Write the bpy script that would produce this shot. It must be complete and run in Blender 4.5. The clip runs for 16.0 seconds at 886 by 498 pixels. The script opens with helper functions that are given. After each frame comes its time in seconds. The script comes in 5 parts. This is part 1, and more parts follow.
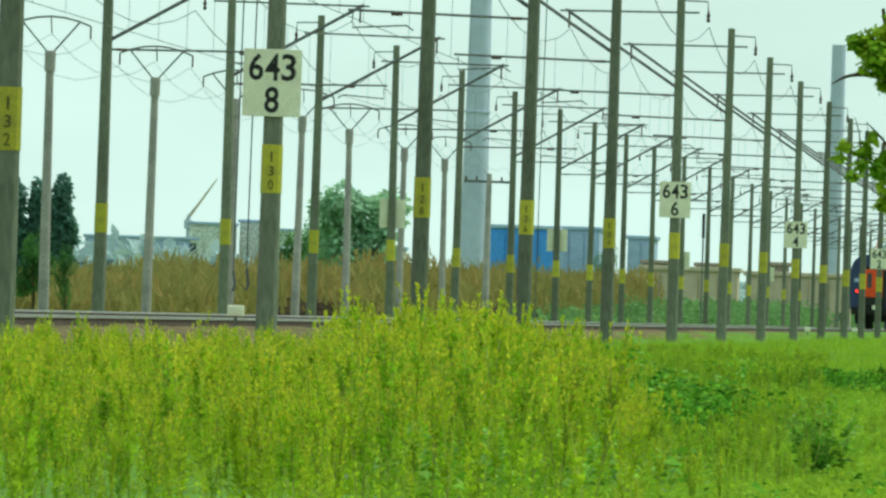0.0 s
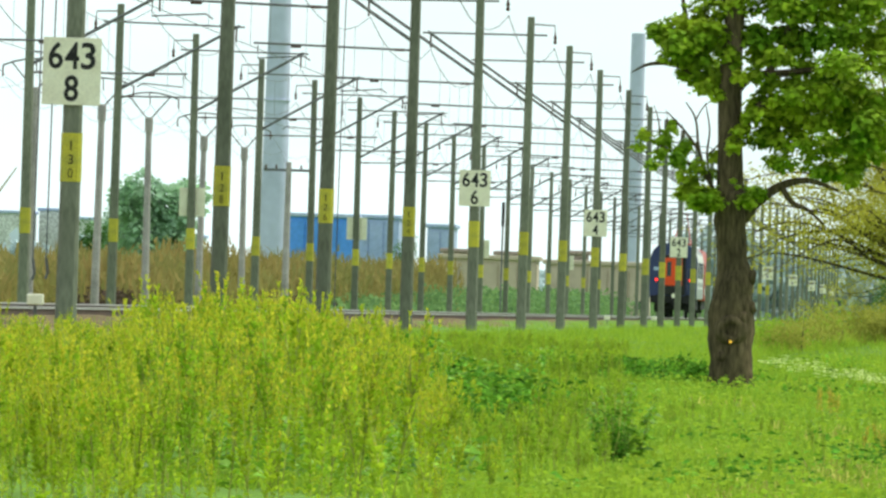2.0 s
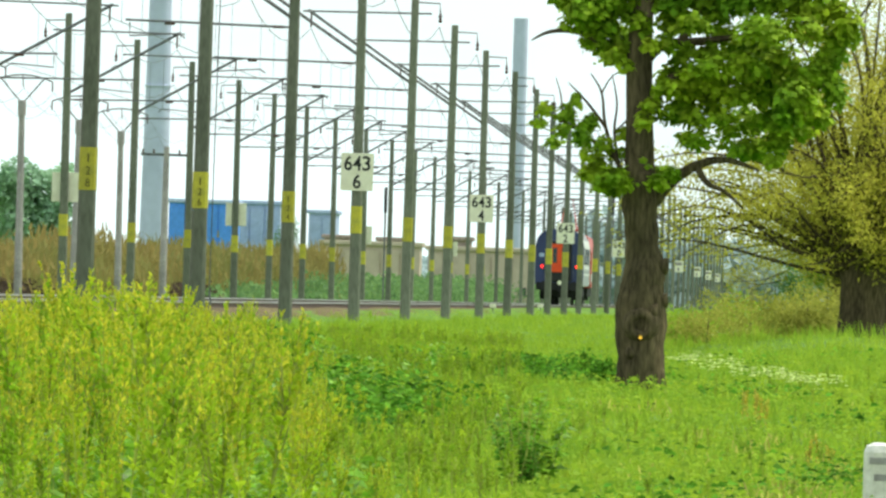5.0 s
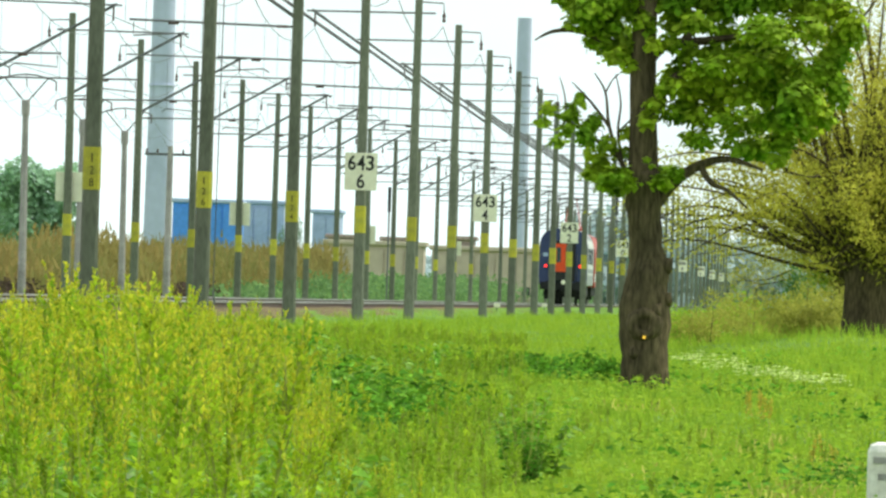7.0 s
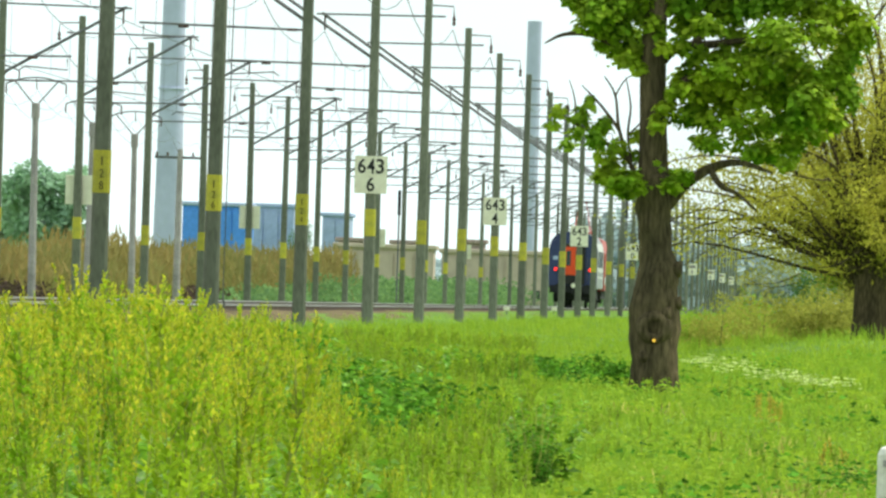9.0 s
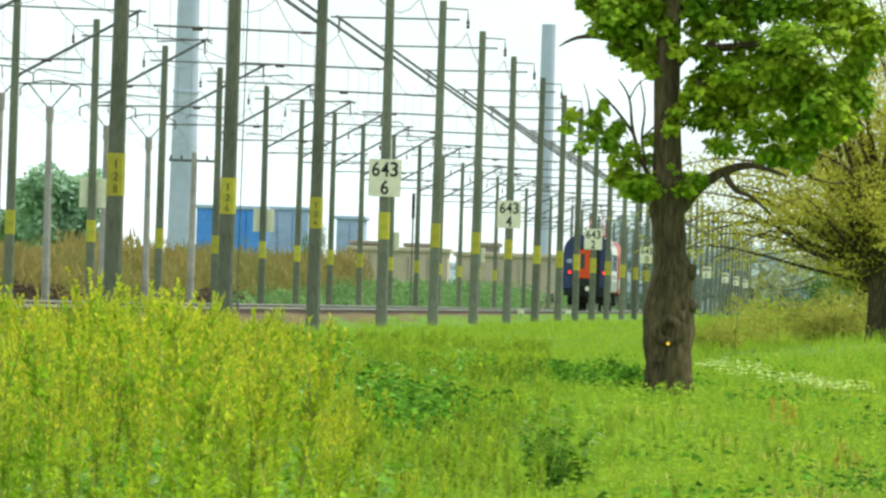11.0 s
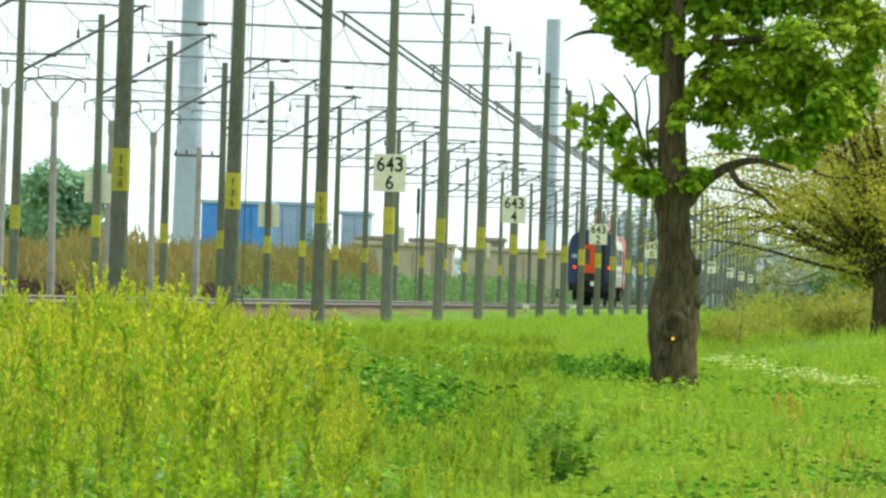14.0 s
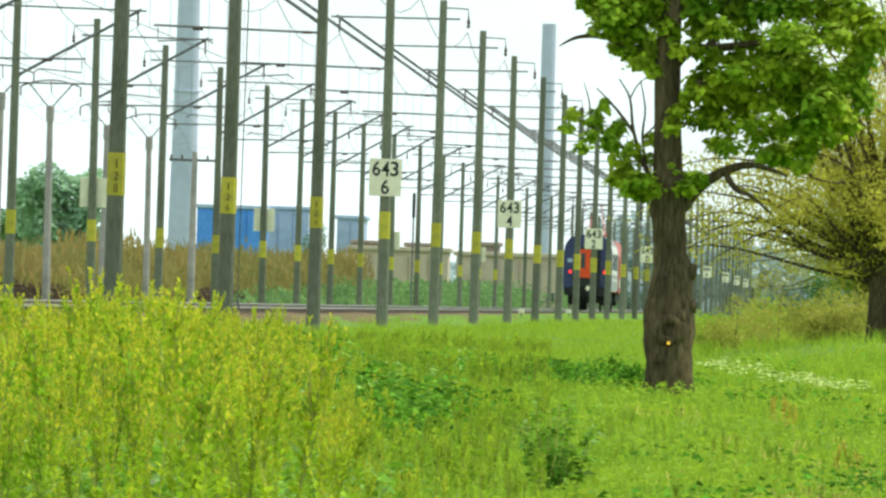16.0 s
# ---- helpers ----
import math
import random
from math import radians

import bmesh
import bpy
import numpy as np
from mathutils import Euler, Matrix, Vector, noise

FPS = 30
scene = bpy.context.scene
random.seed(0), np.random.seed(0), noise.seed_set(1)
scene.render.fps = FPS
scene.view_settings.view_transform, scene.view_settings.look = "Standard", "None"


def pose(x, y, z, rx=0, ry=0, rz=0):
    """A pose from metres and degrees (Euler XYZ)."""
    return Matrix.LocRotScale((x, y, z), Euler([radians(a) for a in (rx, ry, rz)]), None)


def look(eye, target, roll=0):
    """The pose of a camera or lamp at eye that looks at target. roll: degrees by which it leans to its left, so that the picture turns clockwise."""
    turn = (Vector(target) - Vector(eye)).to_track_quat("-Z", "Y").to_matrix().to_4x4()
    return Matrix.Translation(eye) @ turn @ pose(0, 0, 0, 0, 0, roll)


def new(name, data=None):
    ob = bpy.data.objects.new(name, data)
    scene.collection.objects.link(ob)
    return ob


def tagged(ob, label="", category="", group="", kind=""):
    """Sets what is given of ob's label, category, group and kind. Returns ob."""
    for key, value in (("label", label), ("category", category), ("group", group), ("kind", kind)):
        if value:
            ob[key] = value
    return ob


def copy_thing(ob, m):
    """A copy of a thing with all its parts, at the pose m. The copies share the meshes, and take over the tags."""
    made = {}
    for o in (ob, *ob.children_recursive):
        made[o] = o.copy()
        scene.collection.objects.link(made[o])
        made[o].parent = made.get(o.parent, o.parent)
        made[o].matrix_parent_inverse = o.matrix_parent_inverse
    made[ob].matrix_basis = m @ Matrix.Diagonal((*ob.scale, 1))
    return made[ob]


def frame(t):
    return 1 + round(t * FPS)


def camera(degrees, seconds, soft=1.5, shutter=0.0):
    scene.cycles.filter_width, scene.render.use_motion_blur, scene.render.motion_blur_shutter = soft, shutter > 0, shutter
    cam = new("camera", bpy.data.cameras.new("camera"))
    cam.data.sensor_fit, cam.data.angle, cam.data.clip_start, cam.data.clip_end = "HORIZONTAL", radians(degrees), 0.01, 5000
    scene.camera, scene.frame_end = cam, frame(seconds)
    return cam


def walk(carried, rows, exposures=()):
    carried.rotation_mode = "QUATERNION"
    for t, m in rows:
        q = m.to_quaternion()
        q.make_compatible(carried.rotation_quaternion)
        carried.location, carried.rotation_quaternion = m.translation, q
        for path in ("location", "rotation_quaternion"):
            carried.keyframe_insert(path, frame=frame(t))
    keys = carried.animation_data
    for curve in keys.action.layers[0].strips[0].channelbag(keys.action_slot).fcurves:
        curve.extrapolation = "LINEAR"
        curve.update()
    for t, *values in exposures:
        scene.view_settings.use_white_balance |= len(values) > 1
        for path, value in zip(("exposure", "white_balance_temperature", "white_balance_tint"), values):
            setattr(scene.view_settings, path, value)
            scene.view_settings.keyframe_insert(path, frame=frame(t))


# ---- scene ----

# World: the railway runs along +y, the eye stands at (0, 0, EYE); rail tops at 1.2 m.
EYE = 1.5
cam = camera(2.9163, 16.0, soft=2.6)
ROWS = [
    (0.0, 0.51, -18.5, -0.067, 2.289, 0.205, -1.88),
    (0.5, 0.51, -18.5, -0.067, 2.2662, 0.2067, -1.88),
    (1.0, 0.51, -18.5, -0.067, 2.0904, 0.1982, -1.87),
    (1.5, 0.51, -18.5, -0.067, 1.9486, 0.1952, -1.88),
    (2.0, 0.51, -18.5, -0.067, 1.629, 0.1887, -1.87),
    (2.1, 0.408, -14.8, -0.054, 1.5537, 0.1834, -1.86),
    (2.2, 0.306, -11.1, -0.04, 1.484, 0.1783, -1.85),
    (2.3, 0.204, -7.4, -0.027, 1.4314, 0.1732, -1.84),
    (2.4, 0.102, -3.7, -0.013, 1.3917, 0.1681, -1.82),
    (2.5, 0.0, 0.0, 0.0, 1.3633, 0.1633, -1.808),
    (3.0, 0.0, 0.0, 0.0, 1.3039, 0.1703, -1.798),
    (3.5, 0.0, 0.0, 0.0, 1.2588, 0.1756, -1.81),
    (4.0, 0.0, 0.0, 0.0, 1.238, 0.1641, -1.807),
    (6.5, 0.0, 0.0, 0.0, 1.2474, 0.1527, -1.807),
    (7.0, 0.0, 0.0, 0.0, 1.2525, 0.1535, -1.8),
    (7.5, 0.0, 0.0, 0.0, 1.2577, 0.1541, -1.807),
    (8.0, 0.0, 0.0, 0.0, 1.2588, 0.1521, -1.812),
    (8.5, 0.0, 0.0, 0.0, 1.2756, 0.1577, -1.818),
    (9.0, 0.0, 0.0, 0.0, 1.285, 0.1631, -1.816),
    (11.5, 0.0, 0.0, 0.0, 1.3353, 0.1721, -1.814),
    (12.0, 0.0, 0.0, 0.0, 1.3298, 0.167, -1.813),
    (12.5, 0.0, 0.0, 0.0, 1.3334, 0.164, -1.819),
    (13.0, 0.0, 0.0, 0.0, 1.3446, 0.1533, -1.804),
    (13.5, 0.0, 0.0, 0.0, 1.3471, 0.1519, -1.813),
    (14.0, 0.0, 0.0, 0.0, 1.3476, 0.155, -1.812),
    (14.5, 0.0, 0.0, 0.0, 1.3462, 0.1585, -1.816),
    (15.0, 0.0, 0.0, 0.0, 1.3417, 0.1632, -1.804),
    (15.5, 0.0, 0.0, 0.0, 1.3376, 0.1636, -1.802),
    (16.0, 0.0, 0.0, 0.0, 1.3329, 0.1703, -1.811),
]
EXPOSURES = [(0.0, -0.40, 6450, -14), (0.8, -0.38, 6450, -12), (1.5, -0.2, 6500, -1), (2.2, -0.02, 6600, 8), (3.5, 0.02, 6620, 8), (16.0, 0.02, 6620, 8)]
walk(cam, [(t, pose(x, y, EYE + z, 90 + pitch, roll, yaw)) for t, x, y, z, yaw, pitch, roll in ROWS], EXPOSURES)

# ---- light ----
SUN_DIR = Vector((0.62, 0.30, 1.0)).normalized()
world = bpy.data.worlds.new("sky")
scene.world = world
world.use_nodes = True
wn, wl = world.node_tree.nodes, world.node_tree.links
wn.clear()
sky = wn.new("ShaderNodeTexSky")
sky.sky_type = "NISHITA"
sky.sun_disc = False
sky.sun_elevation = math.asin(SUN_DIR.z)
sky.sun_rotation = math.atan2(SUN_DIR.x, SUN_DIR.y)
sky.air_density, sky.dust_density = 1.0, 2.0
sky_bg = wn.new("ShaderNodeBackground")
sky_bg.inputs["Strength"].default_value = 0.1
cloud_bg = wn.new("ShaderNodeBackground")
cloud_bg.inputs["Color"].default_value = (0.85, 0.985, 1.0, 1)
cloud_bg.inputs["Strength"].default_value = 1.28
coord = wn.new("ShaderNodeTexCoord")
stretch = wn.new("ShaderNodeMapping")
stretch.inputs["Scale"].default_value = (14, 14, 40)
cloud_noise = wn.new("ShaderNodeTexNoise")
cloud_noise.inputs["Scale"].default_value = 1.6
cloud_noise.inputs["Detail"].default_value = 5
cloud_ramp = wn.new("ShaderNodeMapRange")
cloud_ramp.inputs["From Min"].default_value = 0.3
cloud_ramp.inputs["From Max"].default_value = 0.62
cloud_ramp.inputs["To Min"].default_value = 0.82
cloud_ramp.inputs["To Max"].default_value = 1.0
sky_mix = wn.new("ShaderNodeMixShader")
world_out = wn.new("ShaderNodeOutputWorld")
wl.new(coord.outputs["Generated"], stretch.inputs["Vector"])
wl.new(stretch.outputs["Vector"], cloud_noise.inputs["Vector"])
wl.new(cloud_noise.outputs["Fac"], cloud_ramp.inputs["Value"])
wl.new(cloud_ramp.outputs["Result"], sky_mix.inputs["Fac"])
wl.new(sky.outputs["Color"], sky_bg.inputs["Color"])
wl.new(sky_bg.outputs["Background"], sky_mix.inputs[1])
wl.new(cloud_bg.outputs["Background"], sky_mix.inputs[2])
wl.new(sky_mix.outputs["Shader"], world_out.inputs["Surface"])

sun = new("sun", bpy.data.lights.new("sun", "SUN"))
sun.data.energy, sun.data.angle, sun.data.color = 3.7, radians(3.0), (1.0, 0.96, 0.88)
sun.matrix_world = look(tuple(SUN_DIR * 50), (0, 0, 0))


# ---- materials ----
def material(name, base, dark=None, rough=0.8, metal=0.0, scale=3.0, bump=0.0, island=0.0, translucent=0.0, grain=None, grain_amount=0.35, objrand=0.0, spec=0.3, upright=1.0):
    """Two scales of variation between base and dark, fine relief, and a spread per loose piece or per object."""
    m = bpy.data.materials.new(name)
    m.use_nodes = True
    n, l = m.node_tree.nodes, m.node_tree.links
    b = n["Principled BSDF"]
    b.inputs["Roughness"].default_value = rough
    b.inputs["Metallic"].default_value = metal
    b.inputs["Specular IOR Level"].default_value = spec
    dark = dark or tuple(c * 0.6 for c in base)
    tc = n.new("ShaderNodeTexCoord")
    big = n.new("ShaderNodeTexNoise")
    big.inputs["Scale"].default_value, big.inputs["Detail"].default_value = scale, 4
    fine = n.new("ShaderNodeTexNoise")
    fine.inputs["Scale"].default_value, fine.inputs["Detail"].default_value = grain or scale * 12, 3
    mapping = n.new("ShaderNodeMapping")
    mapping.inputs["Scale"].default_value = (1, 1, upright)
    l.new(tc.outputs["Object"], mapping.inputs["Vector"])
    l.new(mapping.outputs["Vector"], big.inputs["Vector"])
    l.new(mapping.outputs["Vector"], fine.inputs["Vector"])
    spread = n.new("ShaderNodeMapRange")
    spread.inputs["From Min"].default_value, spread.inputs["From Max"].default_value = 0.35, 0.65
    l.new(big.outputs["Fac"], spread.inputs["Value"])
    mix = n.new("ShaderNodeMix")
    mix.data_type = "RGBA"
    mix.inputs[6].default_value, mix.inputs[7].default_value = (*dark, 1), (*base, 1)
    l.new(spread.outputs["Result"], mix.inputs[0])
    hsv = n.new("ShaderNodeHueSaturation")
    l.new(mix.outputs[2], hsv.inputs["Color"])
    value = n.new("ShaderNodeMapRange")
    value.inputs["From Min"].default_value, value.inputs["From Max"].default_value = 0.3, 0.7
    value.inputs["To Min"].default_value, value.inputs["To Max"].default_value = 1 - grain_amount, 1 + grain_amount
    l.new(fine.outputs["Fac"], value.inputs["Value"])
    last = value.outputs["Result"]
    for amount, kind, socket in ((island, "ShaderNodeNewGeometry", "Random Per Island"), (objrand, "ShaderNodeObjectInfo", "Random")):
        if amount:
            src = n.new(kind)
            r = n.new("ShaderNodeMapRange")
            r.inputs["To Min"].default_value, r.inputs["To Max"].default_value = 1 - amount, 1 + amount
            l.new(src.outputs[socket], r.inputs["Value"])
            mul = n.new("ShaderNodeMath")
            mul.operation = "MULTIPLY"
            l.new(last, mul.inputs[0])
            l.new(r.outputs["Result"], mul.inputs[1])
            last = mul.outputs[0]
    l.new(last, hsv.inputs["Value"])
    l.new(hsv.outputs["Color"], b.inputs["Base Color"])
    if bump:
        bp = n.new("ShaderNodeBump")
        bp.inputs["Strength"].default_value, bp.inputs["Distance"].default_value = bump, 0.03
        l.new(fine.outputs["Fac"], bp.inputs["Height"])
        l.new(bp.outputs["Normal"], b.inputs["Normal"])
    if translucent:
        tr = n.new("ShaderNodeBsdfTranslucent")
        l.new(hsv.outputs["Color"], tr.inputs["Color"])
        ms = n.new("ShaderNodeMixShader")
        ms.inputs["Fac"].default_value = translucent
        l.new(b.outputs["BSDF"], ms.inputs[1])
        l.new(tr.outputs["BSDF"], ms.inputs[2])
        l.new(ms.outputs["Shader"], n["Material Output"].inputs["Surface"])
    return m


def glowing(name, colour, strength):
    m = bpy.data.materials.new(name)
    m.use_nodes = True
    b = m.node_tree.nodes["Principled BSDF"]
    b.inputs["Base Color"].default_value = (*colour, 1)
    b.inputs["Emission Color"].default_value = (*colour, 1)
    b.inputs["Emission Strength"].default_value = strength
    return m


M_SOIL = material("meadow_soil", (0.13, 0.24, 0.03), (0.09, 0.17, 0.025), 0.95, scale=0.35, grain=9, bump=0.5, spec=0.1)
M_BALLAST = material("ballast", (0.185, 0.145, 0.075), (0.105, 0.082, 0.045), 0.95, scale=0.5, grain=14, bump=1.0, grain_amount=0.5, spec=0.05)
M_RAIL_SIDE = material("rusty_rail", (0.10, 0.06, 0.04), (0.05, 0.03, 0.02), 0.7, 0.4, scale=3)
M_RAIL_TOP = material("polished_rail_head", (0.55, 0.53, 0.50), (0.42, 0.40, 0.38), 0.3, 0.8, scale=2, grain_amount=0.1)
M_SLEEPER = material("concrete_sleeper", (0.30, 0.27, 0.23), (0.2, 0.17, 0.14), 0.9, scale=2, objrand=0.2, bump=0.3)
M_CONCRETE = material("mast_concrete", (0.18, 0.19, 0.145), (0.125, 0.135, 0.10), 0.9, scale=1.2, grain=18, bump=0.25, grain_amount=0.2, objrand=0.18, upright=0.3)
M_PALE_CONCRETE = material("pole_concrete", (0.36, 0.33, 0.32), (0.24, 0.22, 0.22), 0.9, scale=1.2, grain=15, bump=0.2, grain_amount=0.2, objrand=0.15)
M_STEEL = material("galvanised_steel", (0.17, 0.18, 0.18), (0.10, 0.10, 0.11), 0.6, 0.5, scale=4, grain_amount=0.2)
M_WIRE = material("weathered_wire", (0.13, 0.14, 0.15), (0.09, 0.10, 0.11), 0.6, 0.5, scale=2)
M_INSULATOR = material("brown_porcelain", (0.10, 0.045, 0.03), (0.06, 0.03, 0.02), 0.25, scale=5)
M_YELLOW = material("yellow_paint", (0.47, 0.42, 0.04), (0.34, 0.32, 0.05), 0.7, scale=5, grain=40, grain_amount=0.2, objrand=0.15)
M_PLATE = material("cream_enamel", (0.80, 0.78, 0.62), (0.70, 0.67, 0.52), 0.45, scale=3, grain=30, grain_amount=0.08)
M_BLACK = material("black_paint", (0.016, 0.016, 0.016), (0.01, 0.01, 0.01), 0.5, scale=4)
M_DIGIT = material("faded_digit_paint", (0.10, 0.09, 0.02), (0.08, 0.07, 0.02), 0.7, scale=6)
M_WEED = material("weed_leaves", (0.44, 0.54, 0.03), (0.24, 0.42, 0.025), 0.75, scale=0.8, grain=4, island=0.2, translucent=0.45, grain_amount=0.28, spec=0.1)
M_WEED_TIP = material("weed_flower_tips", (0.64, 0.58, 0.05), (0.52, 0.54, 0.04), 0.8, scale=0.6, grain=3, island=0.2, translucent=0.45, grain_amount=0.2, spec=0.1)
M_STEM = material("weed_stems", (0.36, 0.40, 0.07), (0.26, 0.28, 0.06), 0.8, scale=1, island=0.3, translucent=0.2)
M_GRASS = material("meadow_grass", (0.335, 0.45, 0.035), (0.20, 0.345, 0.03), 0.75, scale=0.4, grain=2.2, island=0.13, translucent=0.45, grain_amount=0.18, spec=0.1)
M_DRY = material("dry_grass", (0.48, 0.44, 0.10), (0.36, 0.36, 0.07), 0.85, scale=0.3, island=0.35, translucent=0.35)
M_RUST = material("rusty_seed_heads", (0.60, 0.46, 0.07), (0.48, 0.40, 0.06), 0.85, scale=3, island=0.35, translucent=0.3, spec=0.1)
M_DOCK = material("dark_broad_leaves", (0.14, 0.31, 0.025), (0.06, 0.18, 0.018), 0.8, scale=1.5, grain=8, island=0.55, translucent=0.3, spec=0.06)
M_BROAD = material("broad_green_leaves", (0.24, 0.42, 0.03), (0.13, 0.29, 0.022), 0.5, scale=1.5, grain=8, island=0.35, translucent=0.35, spec=0.3)
M_BANK = material("olive_bank_foliage", (0.40, 0.38, 0.07), (0.27, 0.29, 0.05), 0.85, scale=0.8, grain=4, island=0.2, translucent=0.4, grain_amount=0.2, spec=0.1)
M_FLOWER = material("white_umbels", (0.66, 0.72, 0.30), (0.52, 0.62, 0.2), 0.8, scale=2, island=0.25)
M_BARK = material("grey_brown_bark", (0.118, 0.092, 0.05), (0.062, 0.05, 0.028), 0.95, scale=4, grain=30, bump=1.0, grain_amount=0.5, spec=0.08, upright=0.22)
M_LEAF = material("maple_leaves", (0.39, 0.50, 0.03), (0.16, 0.33, 0.018), 0.65, scale=1.8, grain=8, island=0.3, translucent=0.4, grain_amount=0.25, spec=0.12)
M_WILLOW = material("willow_leaves", (0.52, 0.48, 0.07), (0.36, 0.37, 0.05), 0.75, scale=0.9, grain=5, island=0.25, translucent=0.5, grain_amount=0.25, spec=0.1)
M_HEDGE = material("dry_reeds", (0.30, 0.225, 0.08), (0.23, 0.225, 0.075), 0.9, scale=0.09, grain=0.35, island=0.06, translucent=0.4, grain_amount=0.14, spec=0.05)
# Leaf green lightened well past its own tone to imitate distance haze.
M_FAR_GREEN = material("hazed_foliage", (0.40, 0.58, 0.36), (0.30, 0.46, 0.32), 0.9, scale=0.3, grain=1.0, island=0.2, translucent=0.4, grain_amount=0.2, spec=0.1)
M_DARK_BRUSH = material("dark_dry_brush", (0.11, 0.075, 0.06), (0.07, 0.05, 0.04), 0.95, scale=0.5, grain=2, island=0.15, translucent=0.15, grain_amount=0.2, spec=0.05)
M_SHRUB = material("dark_shrub_leaves", (0.12, 0.24, 0.06), (0.06, 0.14, 0.045), 0.9, scale=0.8, grain=3, island=0.2, translucent=0.35, grain_amount=0.2, spec=0.1)
M_HEDGE_GREEN = material("green_hedge_leaves", (0.19, 0.31, 0.11), (0.12, 0.22, 0.09), 0.9, scale=0.08, grain=0.5, island=0.15, translucent=0.4, grain_amount=0.2, spec=0.08)
# Aerial haze is painted into this leaf colour, pale and blue-grey.
M_FAR_HAZE = material("hazed_tree_line", (0.46, 0.56, 0.56), (0.39, 0.49, 0.50), 0.95, scale=0.05, grain=0.3, island=0.15, translucent=0.3, grain_amount=0.12)
# Dark poplar green with a blue haze tint mixed in.
M_POPLAR = material("hazed_poplar_foliage", (0.15, 0.28, 0.22), (0.10, 0.20, 0.18), 0.9, scale=0.3, grain=1.5, island=0.25, translucent=0.35)
# Concrete tinted pale lavender-blue; the haze of distance lies in the colour.
M_CHIMNEY = material("hazed_chimney_concrete", (0.47, 0.51, 0.66), (0.42, 0.46, 0.60), 0.9, scale=0.05, grain=0.4, grain_amount=0.06)
M_BLUE = material("blue_cladding", (0.09, 0.29, 0.78), (0.07, 0.24, 0.66), 0.6, scale=0.2, grain=2, grain_amount=0.1)
M_PALE_BLUE = material("pale_blue_cladding", (0.38, 0.46, 0.64), (0.31, 0.39, 0.57), 0.7, scale=0.2, grain=2, grain_amount=0.1)
M_TAN = material("tan_render", (0.50, 0.42, 0.32), (0.42, 0.35, 0.28), 0.9, scale=0.2, grain=1, grain_amount=0.1)
M_BRICK = material("distant_brick", (0.36, 0.27, 0.24), (0.28, 0.21, 0.2), 0.9, scale=0.3)
# Wall tone whitened to imitate haze over the far works.
M_PALE_WALL = material("haze_pale_render", (0.6, 0.62, 0.6), (0.5, 0.53, 0.52), 0.9, scale=0.2)
M_NAVY = material("navy_coach_paint", (0.035, 0.05, 0.14), (0.026, 0.036, 0.10), 0.45, scale=1.5, grain=20, grain_amount=0.15)
M_COACH = material("grey_white_coach_paint", (0.58, 0.60, 0.56), (0.46, 0.48, 0.45), 0.5, scale=1.0, grain=12, grain_amount=0.12)
M_COACH_LOW = material("grey_coach_paint", (0.25, 0.28, 0.27), (0.19, 0.21, 0.21), 0.5, scale=1.0, grain=12, grain_amount=0.12)
M_ORANGE = material("orange_door_paint", (0.75, 0.075, 0.015), (0.62, 0.055, 0.012), 0.45, scale=2, grain_amount=0.1)
M_RED = material("red_locomotive_paint", (0.45, 0.045, 0.02), (0.36, 0.035, 0.02), 0.45, scale=1, grain_amount=0.1)
M_UNDER = material("grimy_running_gear", (0.02, 0.02, 0.022), (0.012, 0.012, 0.013), 0.8, scale=2, grain=15)
M_GLASS = material("dark_window_glass", (0.03, 0.045, 0.05), (0.02, 0.03, 0.035), 0.1, scale=1, spec=0.6)
M_ROOF = material("coach_roof_grey", (0.30, 0.31, 0.31), (0.22, 0.23, 0.23), 0.6, scale=0.8)
M_STONE = material("whitewashed_stone", (0.78, 0.76, 0.72), (0.62, 0.58, 0.52), 0.85, scale=4, grain=30, bump=0.3, grain_amount=0.12)
M_TAIL = glowing("tail_lamp_lens", (1.0, 0.03, 0.03), 2.2)
# No lamp: the emission imitates light thrown back by the reflector.
M_MARKER = glowing("amber_reflector_glow", (1.0, 0.55, 0.05), 0.5)


# ---- building blocks ----
def mesh_object(name, V, F, mat, parent=None, label="", smooth=False):
    me = bpy.data.meshes.new(name)
    me.from_pydata([tuple(v) for v in V], [], [tuple(int(i) for i in f) for f in F])
    for m in (mat if isinstance(mat, (list, tuple)) else [mat]):
        me.materials.append(m)
    if smooth:
        me.polygons.foreach_set("use_smooth", [True] * len(me.polygons))
    me.update()
    ob = new(name, me)
    if parent is not None:
        ob.parent = parent
    return tagged(ob, label)


def part(name, bm, mat, parent=None, label="", smooth=False):
    bmesh.ops.recalc_face_normals(bm, faces=bm.faces)
    me = bpy.data.meshes.new(name)
    bm.to_mesh(me)
    bm.free()
    for m in (mat if isinstance(mat, (list, tuple)) else [mat]):
        me.materials.append(m)
    if smooth:
        me.polygons.foreach_set("use_smooth", [True] * len(me.polygons))
    ob = new(name, me)
    if parent is not None:
        ob.parent = parent
    return tagged(ob, label)


def empty(name, m, label, category, group="", kind=""):
    ob = new(name)
    ob.matrix_basis = m
    ob.empty_display_size = 0.2
    return tagged(ob, label, category, group, kind)


